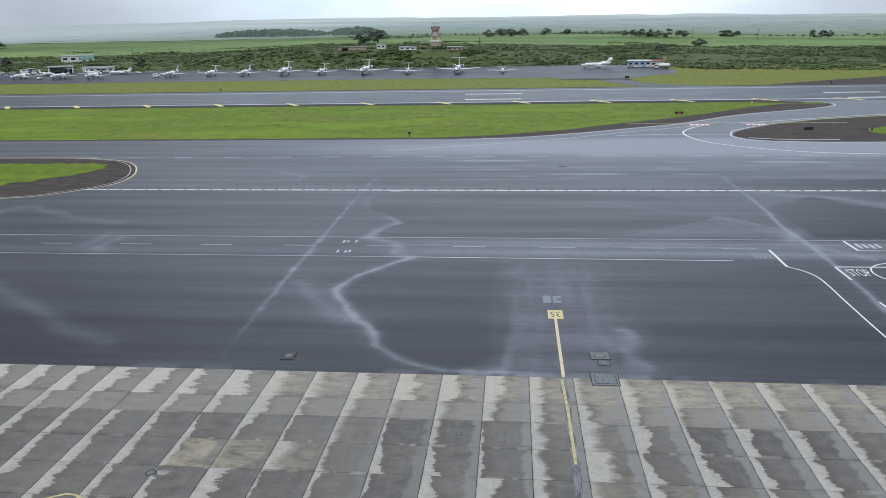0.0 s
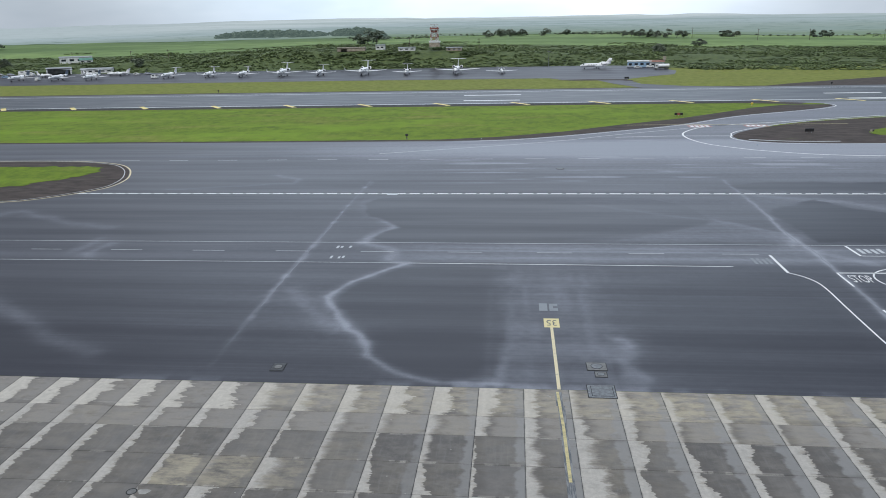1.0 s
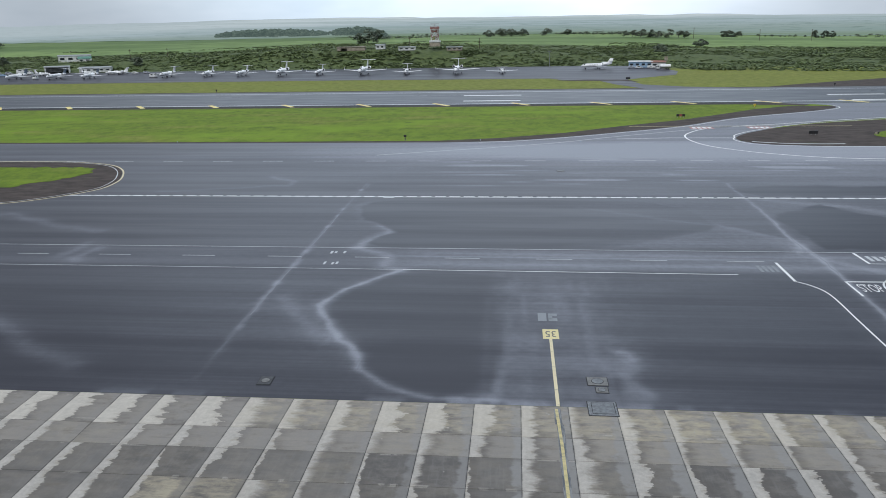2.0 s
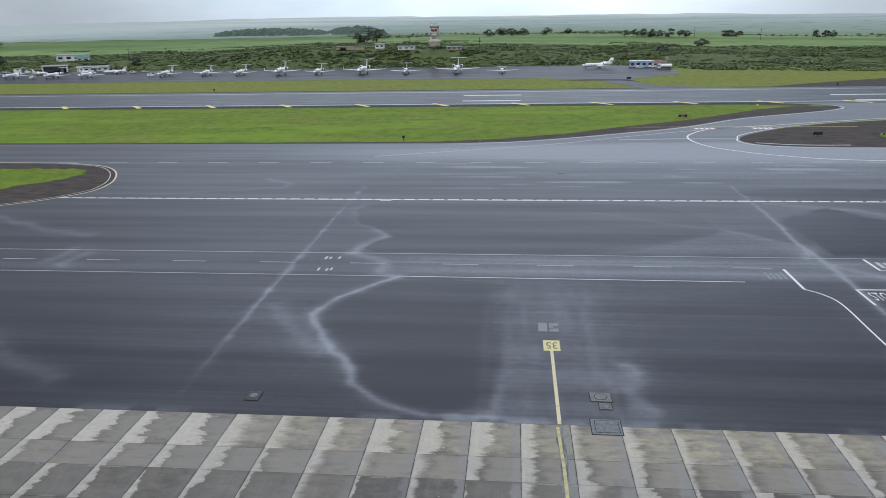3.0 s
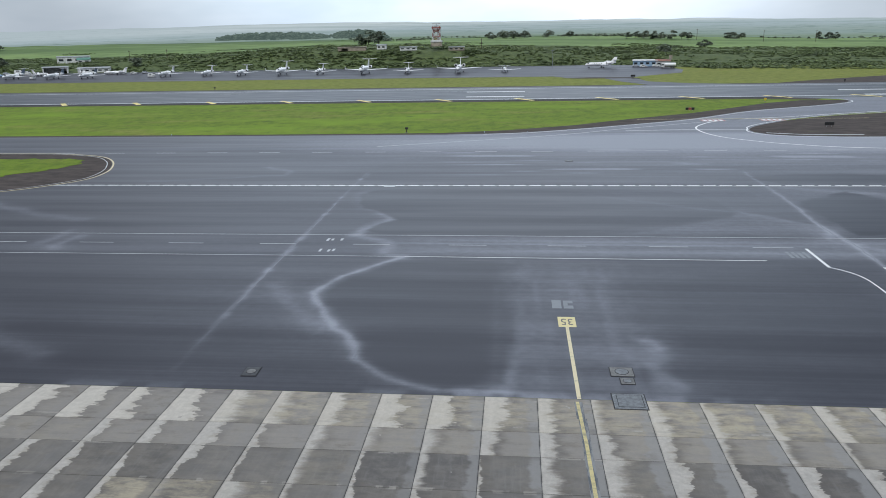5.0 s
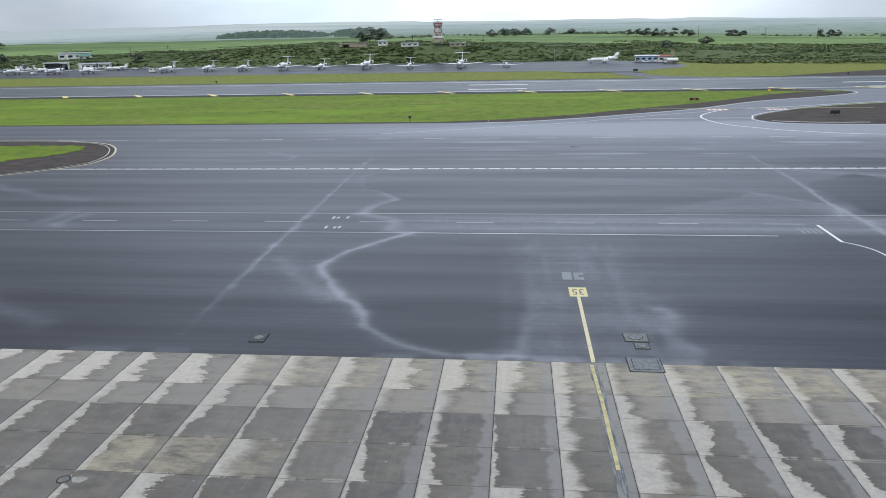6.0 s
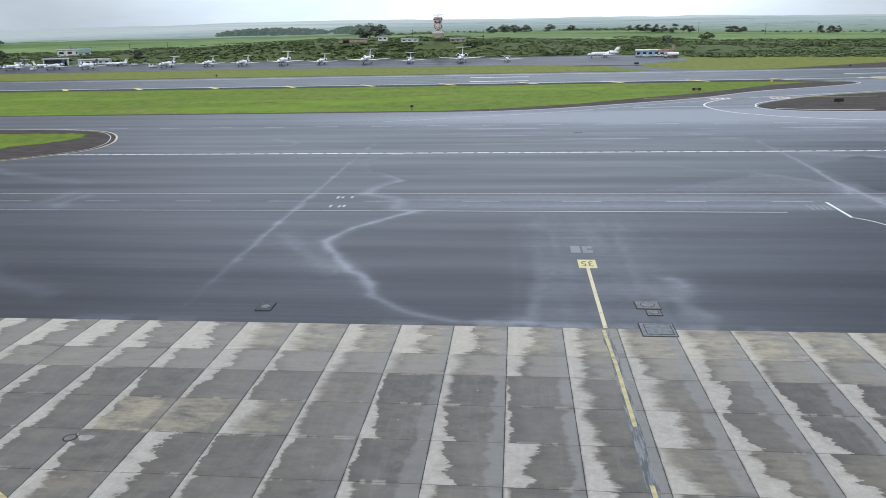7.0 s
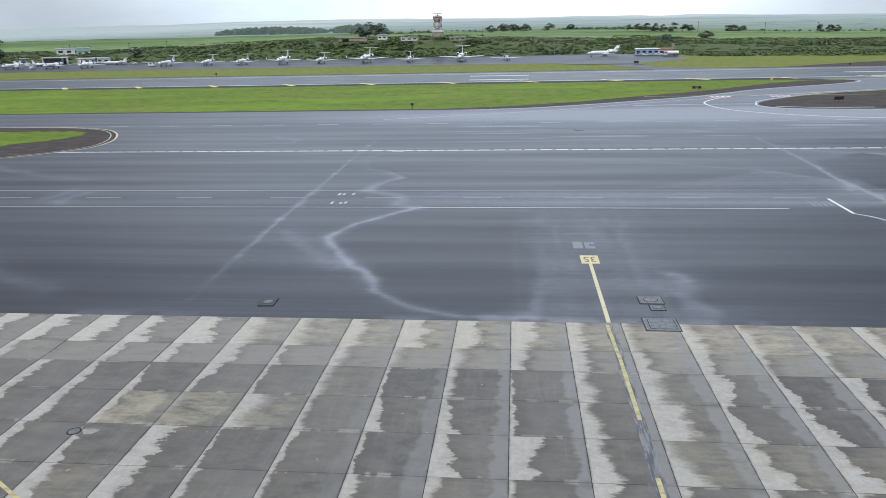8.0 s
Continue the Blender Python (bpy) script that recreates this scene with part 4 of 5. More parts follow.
def wing_half(root_y, tip_y, root_c, tip_c, root_x, tip_x, root_z, tip_z, thick):
    """An aerofoil panel between two chords, along x."""
    rings = []
    for f in (0, 0.35, 0.7, 1):
        c = root_c + (tip_c - root_c) * f
        y = root_y + (tip_y - root_y) * f
        x = root_x + (tip_x - root_x) * f
        z = root_z + (tip_z - root_z) * f
        t = c * thick
        prof = ((0, 0), (0.06, 0.55), (0.3, 1.0), (0.65, 0.6), (1, 0.05), (0.65, -0.35), (0.3, -0.55), (0.06, -0.4))
        rings.append([(x, y + c * u, z + t * v / 2) for u, v in prof])
    return loft(bmesh.new(), rings)


def make_jet(m, span, length, style, label, stripe_mat=None):
    """A business jet on its wheels, nose to -y. style: winglet, plain, cross or three."""
    span, length = span * 1.04, length * 1.05
    e = base("business_jet", m, label, "jet", "jets parked on the apron")
    L, r = length, length * 0.053
    zc = r + 0.055 * L
    prof = ((-0.500, 0.05, -0.30), (-0.492, 0.22, -0.26), (-0.465, 0.50, -0.18), (-0.425, 0.76, -0.08), (-0.375, 0.95, -0.01), (-0.32, 1.0, 0), (0.14, 1.0, 0),
            (0.24, 0.90, 0.07), (0.34, 0.66, 0.20), (0.43, 0.36, 0.34), (0.485, 0.12, 0.42), (0.495, 0.04, 0.43))
    part("fuselage", loft(bmesh.new(), [circle(L * a, r * b, zc + r * c) for a, b, c in prof]), JET_WHITE, e, "", True)
    # windscreen wrapped over the nose
    ws = bmesh.new()
    for a in range(5):
        a0, a1 = radians(28 + a * 25), radians(28 + (a + 1) * 25 - 2.5)
        q = [(math.cos(t) * r * s, L * yy, zc + r * c + math.sin(t) * r * s) for t, s, yy, c in ((a0, 0.80, -0.424, -0.08), (a1, 0.80, -0.424, -0.08), (a1, 0.985, -0.384, -0.02), (a0, 0.985, -0.384, -0.02))]
        ws.faces.new([ws.verts.new((x, y - 0.02, z + 0.02)) for x, y, z in q])
    part("windscreen", ws, DARK_GLASS, e, "dark windscreen")
    for side in (-1, 1):
        for k in range(6):
            bm = tube(bmesh.new(), (side * r * 0.92, L * (-0.26 + k * 0.055), zc + r * 0.28), (side * r * 0.985, L * (-0.26 + k * 0.055), zc + r * 0.28), L * 0.009, n=10)
            part("cabin_window", bm, DARK_GLASS, e)
    tail_top = 0.30 * L if style != "cross" else 0.235 * L
    for side in (-1, 1):
        bm = wing_half(L * -0.04, L * 0.135, L * 0.20, L * 0.055, side * r * 0.3, side * span / 2, zc - r * 0.72, zc - r * 0.72 + span * 0.026, 0.16)
        wing = part("wing", bm, JET_WHITE, e, "", False)
        if style == "winglet":
            wl_ = wing_half(L * 0.135, L * 0.185, L * 0.052, L * 0.025, side * span * 0.497, side * span * 0.515, zc - r * 0.72 + span * 0.025, zc - r * 0.72 + span * 0.025 + 1.5, 0.09)
            part("winglet", wl_, JET_WHITE, wing)
        ey, ez, ex = L * 0.20, zc + r * 0.62, r * 1.62
        rings = [[(side * ex + q * math.cos(k * math.tau / 14), L * yy, ez + q * math.sin(k * math.tau / 14)) for k in range(14)] for yy, q in
                 ((0.165, r * 0.50), (0.172, r * 0.58), (0.21, r * 0.62), (0.27, r * 0.56), (0.315, r * 0.38))]
        nac = part("engine", loft(bmesh.new(), rings), JET_WHITE, e, "", True)
        part("intake", tube(bmesh.new(), (side * ex, L * 0.1635, ez), (side * ex, L * 0.168, ez), r * 0.47, n=14), DARK, nac, "dark engine intake")
        part("exhaust", tube(bmesh.new(), (side * ex, L * 0.312, ez), (side * ex, L * 0.325, ez), r * 0.34, r * 0.30, n=14), METAL, nac, "bare metal exhaust")
        part("pylon", box(bmesh.new(), (side * r * 1.15, L * 0.24, ez), (r * 0.75, L * 0.09, r * 0.14)), JET_WHITE, e)
        tz, ty, tspan = (tail_top - 0.15, 0.445, 0.36) if style in ("winglet", "plain") else (zc + r * 2.2 if style == "three" else zc + r * 1.7, 0.42, 0.36)
        bm = wing_half(L * ty, L * (ty + 0.055), L * 0.095, L * 0.045, side * 0.02, side * span * tspan / 2, tz, tz + 0.12, 0.15)
        part("tailplane", bm, JET_WHITE, e)
    rings = []
    for f in (0, 0.5, 1.0):
        y0, c = L * (0.30 + 0.145 * f), L * (0.19 - 0.085 * f)
        z = zc + r * 0.55 + (tail_top - zc - r * 0.55) * f
        t = c * 0.09
        rings.append([(t * v / 2, y0 + c * u, z) for u, v in ((0, 0), (0.1, 0.8), (0.35, 1), (0.7, 0.6), (1, 0.05), (0.7, -0.6), (0.35, -1), (0.1, -0.8))])
    part("fin", loft(bmesh.new(), rings), stripe_mat or JET_WHITE, e)
    if style == "three":
        part("centre_engine", loft(bmesh.new(), [circle(L * a, r * b, zc + r * c) for a, b, c in ((0.19, 0.42, 1.25), (0.20, 0.5, 1.25), (0.30, 0.5, 1.15), (0.42, 0.42, 0.75), (0.50, 0.34, 0.45))]), JET_WHITE, e, "", True)
    for gx, gy, name in ((0, -0.36 * L, "nose_gear"), (-0.085 * span, 0.075 * L, "main_gear"), (0.085 * span, 0.075 * L, "main_gear")):
        g = part(name, tube(bmesh.new(), (gx, gy, 0.3), (gx, gy, zc - r * 0.6), 0.09, n=8), METAL, e)
        for dx in (-0.17, 0.17):
            part("tyre", tube(bmesh.new(), (gx + dx - 0.09, gy, 0.36), (gx + dx + 0.09, gy, 0.36), 0.36, n=16), TYRE, g)
    part("cabin_stripe", box(bmesh.new(), (0, -0.06 * L, zc - r * 0.18), (r * 2.012, L * 0.50, r * 0.10)), JET_STRIPE if stripe_mat is None else stripe_mat, e, "thin dark stripe along the cabin")
    return e


make_jet(pose(-33.5, 477.5, 0, 0, 0, 0), 27.2, 27.5, "winglet", "large white twin-engine business jet with a high tail")
make_jet(pose(-93.9, 481.0, 0, 0, 0, -1), 26.5, 27.0, "winglet", "large white business jet with winglets and a high tail")
make_jet(pose(-148.3, 482.5, 0, 0, 0, 2), 23.0, 25.5, "winglet", "white business jet with upswept winglets on dark asphalt")
make_jet(pose(-65.6, 476.5, 0, 0, 0, 4), 18.4, 19.5, "plain", "mid-sized white business jet with a high tail")
make_jet(pose(-123.5, 482.5, 0, 0, 0, 0), 18.6, 19.5, "winglet", "mid-sized white business jet with small winglets")
make_jet(pose(-175.2, 482.5, 0, 0, 0, -2), 18.6, 19.5, "plain", "white business jet turned slightly on the apron")
make_jet(pose(-198.6, 483.0, 0, 0, 0, 2), 18.8, 19.5, "winglet", "white business jet with small winglets")
make_jet(pose(-225.0, 480.0, 0, 0, 0, -3), 19.0, 20.0, "plain", "white business jet beside a ground tug")
make_jet(pose(-276.0, 475.0, 0, 0, 0, -2), 18.8, 19.5, "plain", "white business jet near the hangar", JET_STRIPE)
make_jet(pose(-299.5, 475.0, 0, 0, 0, -3), 18.8, 20.0, "plain", "white business jet near the hangar", JET_STRIPE)
make_jet(pose(-328.0, 475.5, 0, 0, 0, -4), 18.8, 20.0, "plain", "white business jet with a dark tail", JET_STRIPE)
make_jet(pose(-357.0, 477.0, 0, 0, 0, -2), 18.8, 20.0, "plain", "white business jet at the apron end")
make_jet(pose(-300.0, 512.0, 0, 0, 0, 60), 15.0, 14.5, "plain", "small white jet parked behind the first row")
make_jet(pose(-279.0, 514.0, 0, 0, 0, -70), 14.5, 14.5, "plain", "small white jet parked near the scrub")
make_jet(pose(-331.0, 508.0, 0, 0, 0, 75), 14.5, 14.0, "plain", "small white jet beside the hangar")
make_jet(pose(-5.1, 473.5, 0, 0, 0, 3), 19.2, 16.0, "cross", "small white jet with a mid-set tailplane", JET_STRIPE)
make_jet(pose(56.0, 506.0, 0, 0, 0, -72), 19.5, 20.5, "three", "white three-engine jet standing side-on")


# ---- vehicles ----
def wheels(e, xs_, ys_, r):
    for x in xs_:
        for y in ys_:
            w = part("wheel", tube(bmesh.new(), (x - 0.12, y, r), (x + 0.12, y, r), r, n=14), TYRE, e)
            part("rim", tube(bmesh.new(), (x - 0.13, y, r), (x + 0.13, y, r), r * 0.55, n=10), METAL, w)


def make_car(m, L, W, H, paint, label, name="car", category="car", van=False):
    """Car or van, front to -y."""
    e = base(name, m, label, category)
    hood = 0.55 * H if not van else 0.62 * H
    side = [(-L / 2, 0.32), (-L / 2, hood * 0.92), (-L * (0.26 if not van else 0.36), hood), (-L * (0.12 if not van else 0.26), H), (L * (0.32 if not van else 0.46), H), (L / 2, hood), (L / 2, 0.32)]
    rings = [[(x * (0.86 if i in (3, 4) else 1), y, z) for i, (y, z) in enumerate(side)] for x in (-W / 2, -W / 2 + 0.06, W / 2 - 0.06, W / 2)]
    bm = loft(bmesh.new(), rings)
    part("body", bm, paint, e)
    part("windscreen", box(bmesh.new(), (0, -L * (0.2 if not van else 0.32), (hood + H) / 2), (W * 0.82, 0.06, (H - hood) * 0.9), None), DARK_GLASS, e)
    for s in (-1, 1):
        part("side_window", box(bmesh.new(), (s * W * 0.468, L * 0.06, (hood + H) / 2 + 0.02), (0.05, L * 0.34, (H - hood) * 0.55)), DARK_GLASS, e)
        part("headlight", box(bmesh.new(), (s * W * 0.36, -L / 2 - 0.01, hood * 0.72), (0.3, 0.05, 0.16)), METAL, e)
    wheels(e, (-W * 0.44, W * 0.44), (-L * 0.31, L * 0.31), 0.34)
    return e


make_car(pose(-234.4, 478.5, 0, 0, 0, 70), 5.2, 2.2, 2.3, WHITE, "white ground tug van in front of a jet", "tug", "tug", True)
make_car(pose(-313.3, 473.0, 0, 0, 0, 10), 4.8, 2.0, 2.2, WHITE, "white service van between parked jets", "service_van", "van", True)
for k, (x, y, a, paint, lab) in enumerate(((-285, 520, 80, WHITE, "white parked car by the hangar"), (-277, 522, 95, JET_GREY, "grey parked car by the hangar"), (-268, 519, 85, WHITE, "white parked pickup by the scrub"),
                                           (-352, 512, 60, WHITE, "white parked car beside the hangar"), (-361, 508, 80, BLUE, "blue parked car at the apron end"), (-372, 506, 75, WHITE, "white parked car at the apron end"),
                                           (-389, 541, 80, WHITE, "white parked car near the scrub"), (-378, 538, 100, JET_GREY, "grey parked car near the scrub"), (-398, 536, 85, WHITE, "white parked car at the apron end"),
                                           (-292, 538, 90, WHITE, "white parked car beside the shed"), (-262, 524, 80, JET_GREY, "grey parked pickup by the scrub"), (83, 503, 84, WHITE, "white parked car by the shed"), (91, 505, 95, WHITE, "white parked car near the fuel truck"), (79, 509, 80, JET_GREY, "grey parked car by the shed"))):
    make_car(pose(x, y, float(terrain(x, y)) + 0.03, 0, 0, a), 4.7, 1.9, 1.6, paint, lab)

make_car(pose(-366, 536, 0, 0, 0, 88), 7.5, 2.5, 3.2, WHITE, "white box van beside the hangar", "box_van", "van", True)
make_car(pose(-356, 530, 0, 0, 0, 75), 6.0, 2.3, 2.6, WHITE, "white service van beside the hangar", "service_van", "van", True)
truck = base("fuel_truck", pose(95.6, 490.0, 0, 0, 0, -80), "white tank fuel truck with a rounded tank", "truck")
tank = [[(1.15 * math.cos(k * math.tau / 16), y, 2.15 + 1.05 * math.sin(k * math.tau / 16)) for k in range(16)] for y in (-1.9, -1.75, 4.6, 4.75)]
part("tank", loft(bmesh.new(), tank), JET_WHITE, truck, "white rounded tank", True)
part("chassis", box(bmesh.new(), (0, 1.0, 0.85), (1.1, 9.4, 0.28)), DARK, truck)
part("cab", box(bmesh.new(), (0, -3.4, 1.65), (2.3, 2.0, 2.1), None, 0.18), WHITE, truck)
part("windscreen", box(bmesh.new(), (0, -4.41, 2.05), (1.95, 0.06, 0.8)), DARK_GLASS, truck)
for s in (-1, 1):
    part("side_window", box(bmesh.new(), (s * 1.16, -3.5, 2.1), (0.05, 1.1, 0.65)), DARK_GLASS, truck)
part("walkway", box(bmesh.new(), (0, 1.4, 3.26), (0.7, 5.6, 0.10)), STEEL, truck)
wheels(truck, (-1.0, 1.0), (-3.3, 2.6, 3.8), 0.5)


# ---- buildings ----
def shed(name, m, w, d, h, wall_mat, roof_mat, label, rise=0.8, opening=None, windows=0, category="building"):
    """A long building with thick walls and a pitched roof; the front faces -y. opening: (x0, x1, height) in the front."""
    e = base(name, m, label, category)
    t = 0.3
    part("wall", box(bmesh.new(), (-w / 2 + t / 2, 0, h / 2), (t, d, h)), wall_mat, e)
    part("wall", box(bmesh.new(), (w / 2 - t / 2, 0, h / 2), (t, d, h)), wall_mat, e)
    part("wall", box(bmesh.new(), (0, d / 2 - t / 2, h / 2), (w - 2 * t, t, h)), wall_mat, e)
    if opening:
        x0, x1, oh = opening
        bm = bmesh.new()
        if x0 > -w / 2 + t:
            box(bm, ((-w / 2 + t + x0) / 2, -d / 2 + t / 2, h / 2), (x0 + w / 2 - t, t, h))
        if x1 < w / 2 - t:
            box(bm, ((x1 + w / 2 - t) / 2, -d / 2 + t / 2, h / 2), (w / 2 - t - x1, t, h))
        box(bm, ((x0 + x1) / 2, -d / 2 + t / 2, (oh + h) / 2), (x1 - x0, t, h - oh))
        part("front_wall", bm, wall_mat, e)
        part("floor", box(bmesh.new(), (0, 0, 0.05), (w - 2 * t, d - 2 * t, 0.08)), DARK, e)
    else:
        part("front_wall", box(bmesh.new(), (0, -d / 2 + t / 2, h / 2), (w - 2 * t, t, h)), wall_mat, e)
        for k in range(windows):
            x = -w / 2 + (k + 0.5) * w / windows
            wd = part("window", box(bmesh.new(), (x, -d / 2 - 0.02, h * 0.55), (w / windows * 0.55, 0.08, h * 0.34)), DARK_GLASS, e)
            part("frame", box(bmesh.new(), (x, -d / 2 - 0.03, h * 0.55 - h * 0.19), (w / windows * 0.62, 0.14, 0.10)), WHITE, wd)
    bm = bmesh.new()
    o = 0.5
    prof = [(-d / 2 - o, h), (0, h + rise), (d / 2 + o, h), (d / 2 + o, h + 0.22), (0, h + rise + 0.22), (-d / 2 - o, h + 0.22)]
    loft(bm, [[(x, y, z) for y, z in prof] for x in (-w / 2 - o, w / 2 + o)])
    part("roof", bm, roof_mat, e)
    return e


def at(x, y, rz=0, dz=0.0):
    return pose(x, y, float(terrain(x, y)) + 0.02 + dz, 0, 0, rz)


shed("hangar", at(-343, 545, 30), 17, 14, 4.4, WHITE, ROOF_GREY, "white open hangar with a dark doorway", 0.5, (-7.6, 7.6, 4.1), category="hangar")
shed("terminal_shed", at(-314, 548, 20), 22, 9, 3.0, WHITE, ROOF_GREY, "low grey-roofed shed beside the hangar", 0.8, None, 5)
shed("warehouse", at(-386, 640, 28), 26, 12, 5.2, WHITE, ROOF_GREY, "long white warehouse on the slope", 0.7, None, 4)
shed("green_roof_house", at(-372, 632, 25), 10, 8, 2.6, WHITE, ROOF_GREEN, "small white house with a green roof", 1.6, None, 2, "house")
shed("maintenance_shed", at(86.0, 517, -10), 15, 8, 3.6, BLUE, WHITE, "pale blue maintenance shed with a white roof", 0.5, None, 4)
shed("rust_roof_shed", at(97.0, 514, -8), 9.0, 6, 3.2, WHITE, ROOF_RED, "small shed with a rust-red roof", 1.0, None, 2)
shed("equipment_hut", at(-82, 596, 0), 13, 5, 2.4, WHITE, ROOF_GREY, "low pale equipment hut near the tower", 0.3, None, 3)
shed("equipment_hut", at(-44.5, 597, 0), 12, 5, 2.4, TAN, ROOF_GREY, "low pale equipment hut near the tower", 0.3, None, 3)
shed("ruined_bunker", at(-127, 598, 4), 22, 7, 2.6, TAN, TAN, "low tan masonry bunker in the scrub", 0.2, (-8, -3, 1.8))
shed("pale_hut", at(-104, 601, 0), 7, 5, 3.4, WHITE, ROOF_GREY, "small pale hut above the scrub", 0.4, None, 2)
board = base("sign_board", at(101.2, 511, 20), "tan upright sign board on a post by the shed", "board")
part("post", tube(bmesh.new(), (0, 0, 0), (0, 0, 6.2), 0.14, n=8), STEEL, board)
part("panel", box(bmesh.new(), (0, 0, 5.6), (2.4, 0.2, 2.6), None, 0.04), TAN, board)


# ---- radar tower ----
def radar_tower(m):
    e = base("radar_tower", m, "red and white lattice radar tower on a white hut", "tower")
    part("hut", box(bmesh.new(), (0, 0, 2.0), (8.0, 5.6, 3.6), None, 0.05), TAN, e, "masonry hut under the tower")
    part("hut_roof", box(bmesh.new(), (0, 0, 4.0), (8.6, 6.4, 1.3), None, 0.05), WHITE, e, "white flat roof")
    half, z0, z1 = 2.7, 4.75, 15.2
    for sx in (-1, 1):
        for sy in (-1, 1):
            for k in range(4):
                a, b = z0 + (z1 - z0) * k / 4, z0 + (z1 - z0) * (k + 1) / 4
                part("leg", box(bmesh.new(), (sx * half, sy * half, (a + b) / 2), (0.42, 0.42, b - a)), RED if k % 2 else WHITE, e)
    for k in range(5):
        z = z0 + (z1 - z0) * k / 4
        for s in (-1, 1):
            part("girt", box(bmesh.new(), (0, s * half, z), (2 * half, 0.30, 0.34)), RED if k % 2 else WHITE, e)
            part("girt", box(bmesh.new(), (s * half, 0, z), (0.30, 2 * half, 0.34)), RED if k % 2 else WHITE, e)
            if k < 4:
                z2 = z0 + (z1 - z0) * (k + 1) / 4
                part("brace", tube(bmesh.new(), (-half, s * half, z), (half, s * half, z2), 0.13, n=6), RED if k % 2 == 0 else WHITE, e)
                part("brace", tube(bmesh.new(), (half, s * half, z), (-half, s * half, z2), 0.13, n=6), RED if k % 2 == 0 else WHITE, e)
                part("brace", tube(bmesh.new(), (s * half, -half, z), (s * half, half, z2), 0.13, n=6), RED if k % 2 == 0 else WHITE, e)
    for z, w, mat in ((8.4, 4.2, WHITE), (11.6, 4.6, RED)):
        part("landing", box(bmesh.new(), (0, 0, z), (w, w, 0.9), None, 0.03), mat, e)
    part("platform", box(bmesh.new(), (0, 0, 13.0), (6.8, 6.8, 0.25)), WHITE, e)
    for s in (-1, 1):
        part("railing", box(bmesh.new(), (0, s * 3.3, 13.9), (6.6, 0.08, 0.9)), RED, e)
        part("railing", box(bmesh.new(), (s * 3.3, 0, 13.9), (0.08, 6.6, 0.9)), RED, e)
    part("stair", box(bmesh.new(), (1.0, 0.5, 9.4), (1.2, 0.8, 8.6)), WHITE, e, "enclosed pale stair shaft")
    part("antenna_cabin", box(bmesh.new(), (0, 0, 15.0), (3.4, 3.0, 1.3), None, 0.05), STEEL, e)
    part("antenna_post", tube(bmesh.new(), (0, 0, 15.6), (0, 0, 17.0), 0.3, 0.22, n=10), STEEL, e)
    ant = bmesh.new()
    prof = [(0, 0), (0.35, 0.25), (0.5, 0.7), (0.4, 1.1), (0.3, 1.1), (0.38, 0.7), (0.25, 0.3), (0, 0.12)]
    loft(ant, [[(x, y * s, 16.6 + z * 0.55) for y, z in prof] for x, s in ((-3.2, 0.5), (-1.5, 0.9), (0, 1), (1.5, 0.9), (3.2, 0.5))])
    part("antenna", ant, STEEL, e, "grey curved radar antenna")
    return e


radar_tower(pose(-59.6, 594, 13.2))


# ---- poles, signs, markers ----
def lamp_pole(m, h, label):
    e = base("lamp_pole", m, label, "lamp pole")
    part("pole", tube(bmesh.new(), (0, 0, 0), (0, 0, h), 0.2, 0.12, n=10), STEEL, e)
    part("crossarm", box(bmesh.new(), (0, 0, h), (1.9, 0.14, 0.14)), STEEL, e)
    for s in (-1, 1):
        part("lamp_head", box(bmesh.new(), (s * 0.65, -0.15, h + 0.22), (0.7, 0.5, 0.4), None, 0.05), STEEL, e)
    return e


lamp_pole(at(26.5, 530), 10.5, "tall grey floodlight pole behind the apron")


def power_pole(m, h):
    e = base("power_pole", m, "dark wooden power pole standing in a field", "power pole", "power poles in the fields")
    part("pole", tube(bmesh.new(), (0, 0, 0), (0, 0, h), 0.24, 0.16, n=8), WOOD, e)
    part("crossarm", box(bmesh.new(), (0, 0, h - 0.9), (2.6, 0.16, 0.2)), WOOD, e)
    for s in (-1, 0, 1):
        part("insulator", tube(bmesh.new(), (s * 1.1, 0, h - 0.8), (s * 1.1, 0, h - 0.5), 0.08, n=6), WHITE, e)
    return e


for x, y in ((270, 870), (322, 862), (396, 855), (-86, 640), (-27, 640), (206, 900), (-300, 640), (-345, 660), (-420, 690)):
    power_pole(at(x, y), 12.0 if x > 100 else 8.5)


def guidance_sign(m, faces, w, h, label):
    e = base("guidance_sign", m, label, "airfield sign")
    n = len(faces)
    for k, mat in enumerate(faces):
        x = (k - (n - 1) / 2) * w
        part("panel", box(bmesh.new(), (x, 0, 0.35 + h / 2), (w * 0.96, 0.25, h), None, 0.02), mat, e)
        part("foot", tube(bmesh.new(), (x, 0, 0), (x, 0, 0.4), 0.06, n=8), STEEL, e)
    return e


guidance_sign(pose(55.8, 247.6, -0.03, 0, 0, 0), (BLACK_SIGN, RED, BLACK_SIGN), 0.9, 0.75, "row of red and black airfield sign panels")
guidance_sign(pose(81.8, 208.2, 0.01, 0, 0, 5), (BLACK_SIGN, BLACK_SIGN), 1.2, 0.85, "black airfield sign seen on bare soil")
guidance_sign(pose(62.2, 407.5, 0.0, 0, 0, 0), (BLACK_SIGN, BLACK_SIGN), 1.2, 1.0, "dark airfield sign at the apron corner")
guidance_sign(pose(97.5, 207.5, 0.01, 0, 0, 30), (TAN, BLACK_SIGN), 0.7, 0.5, "small low sign on bare soil")


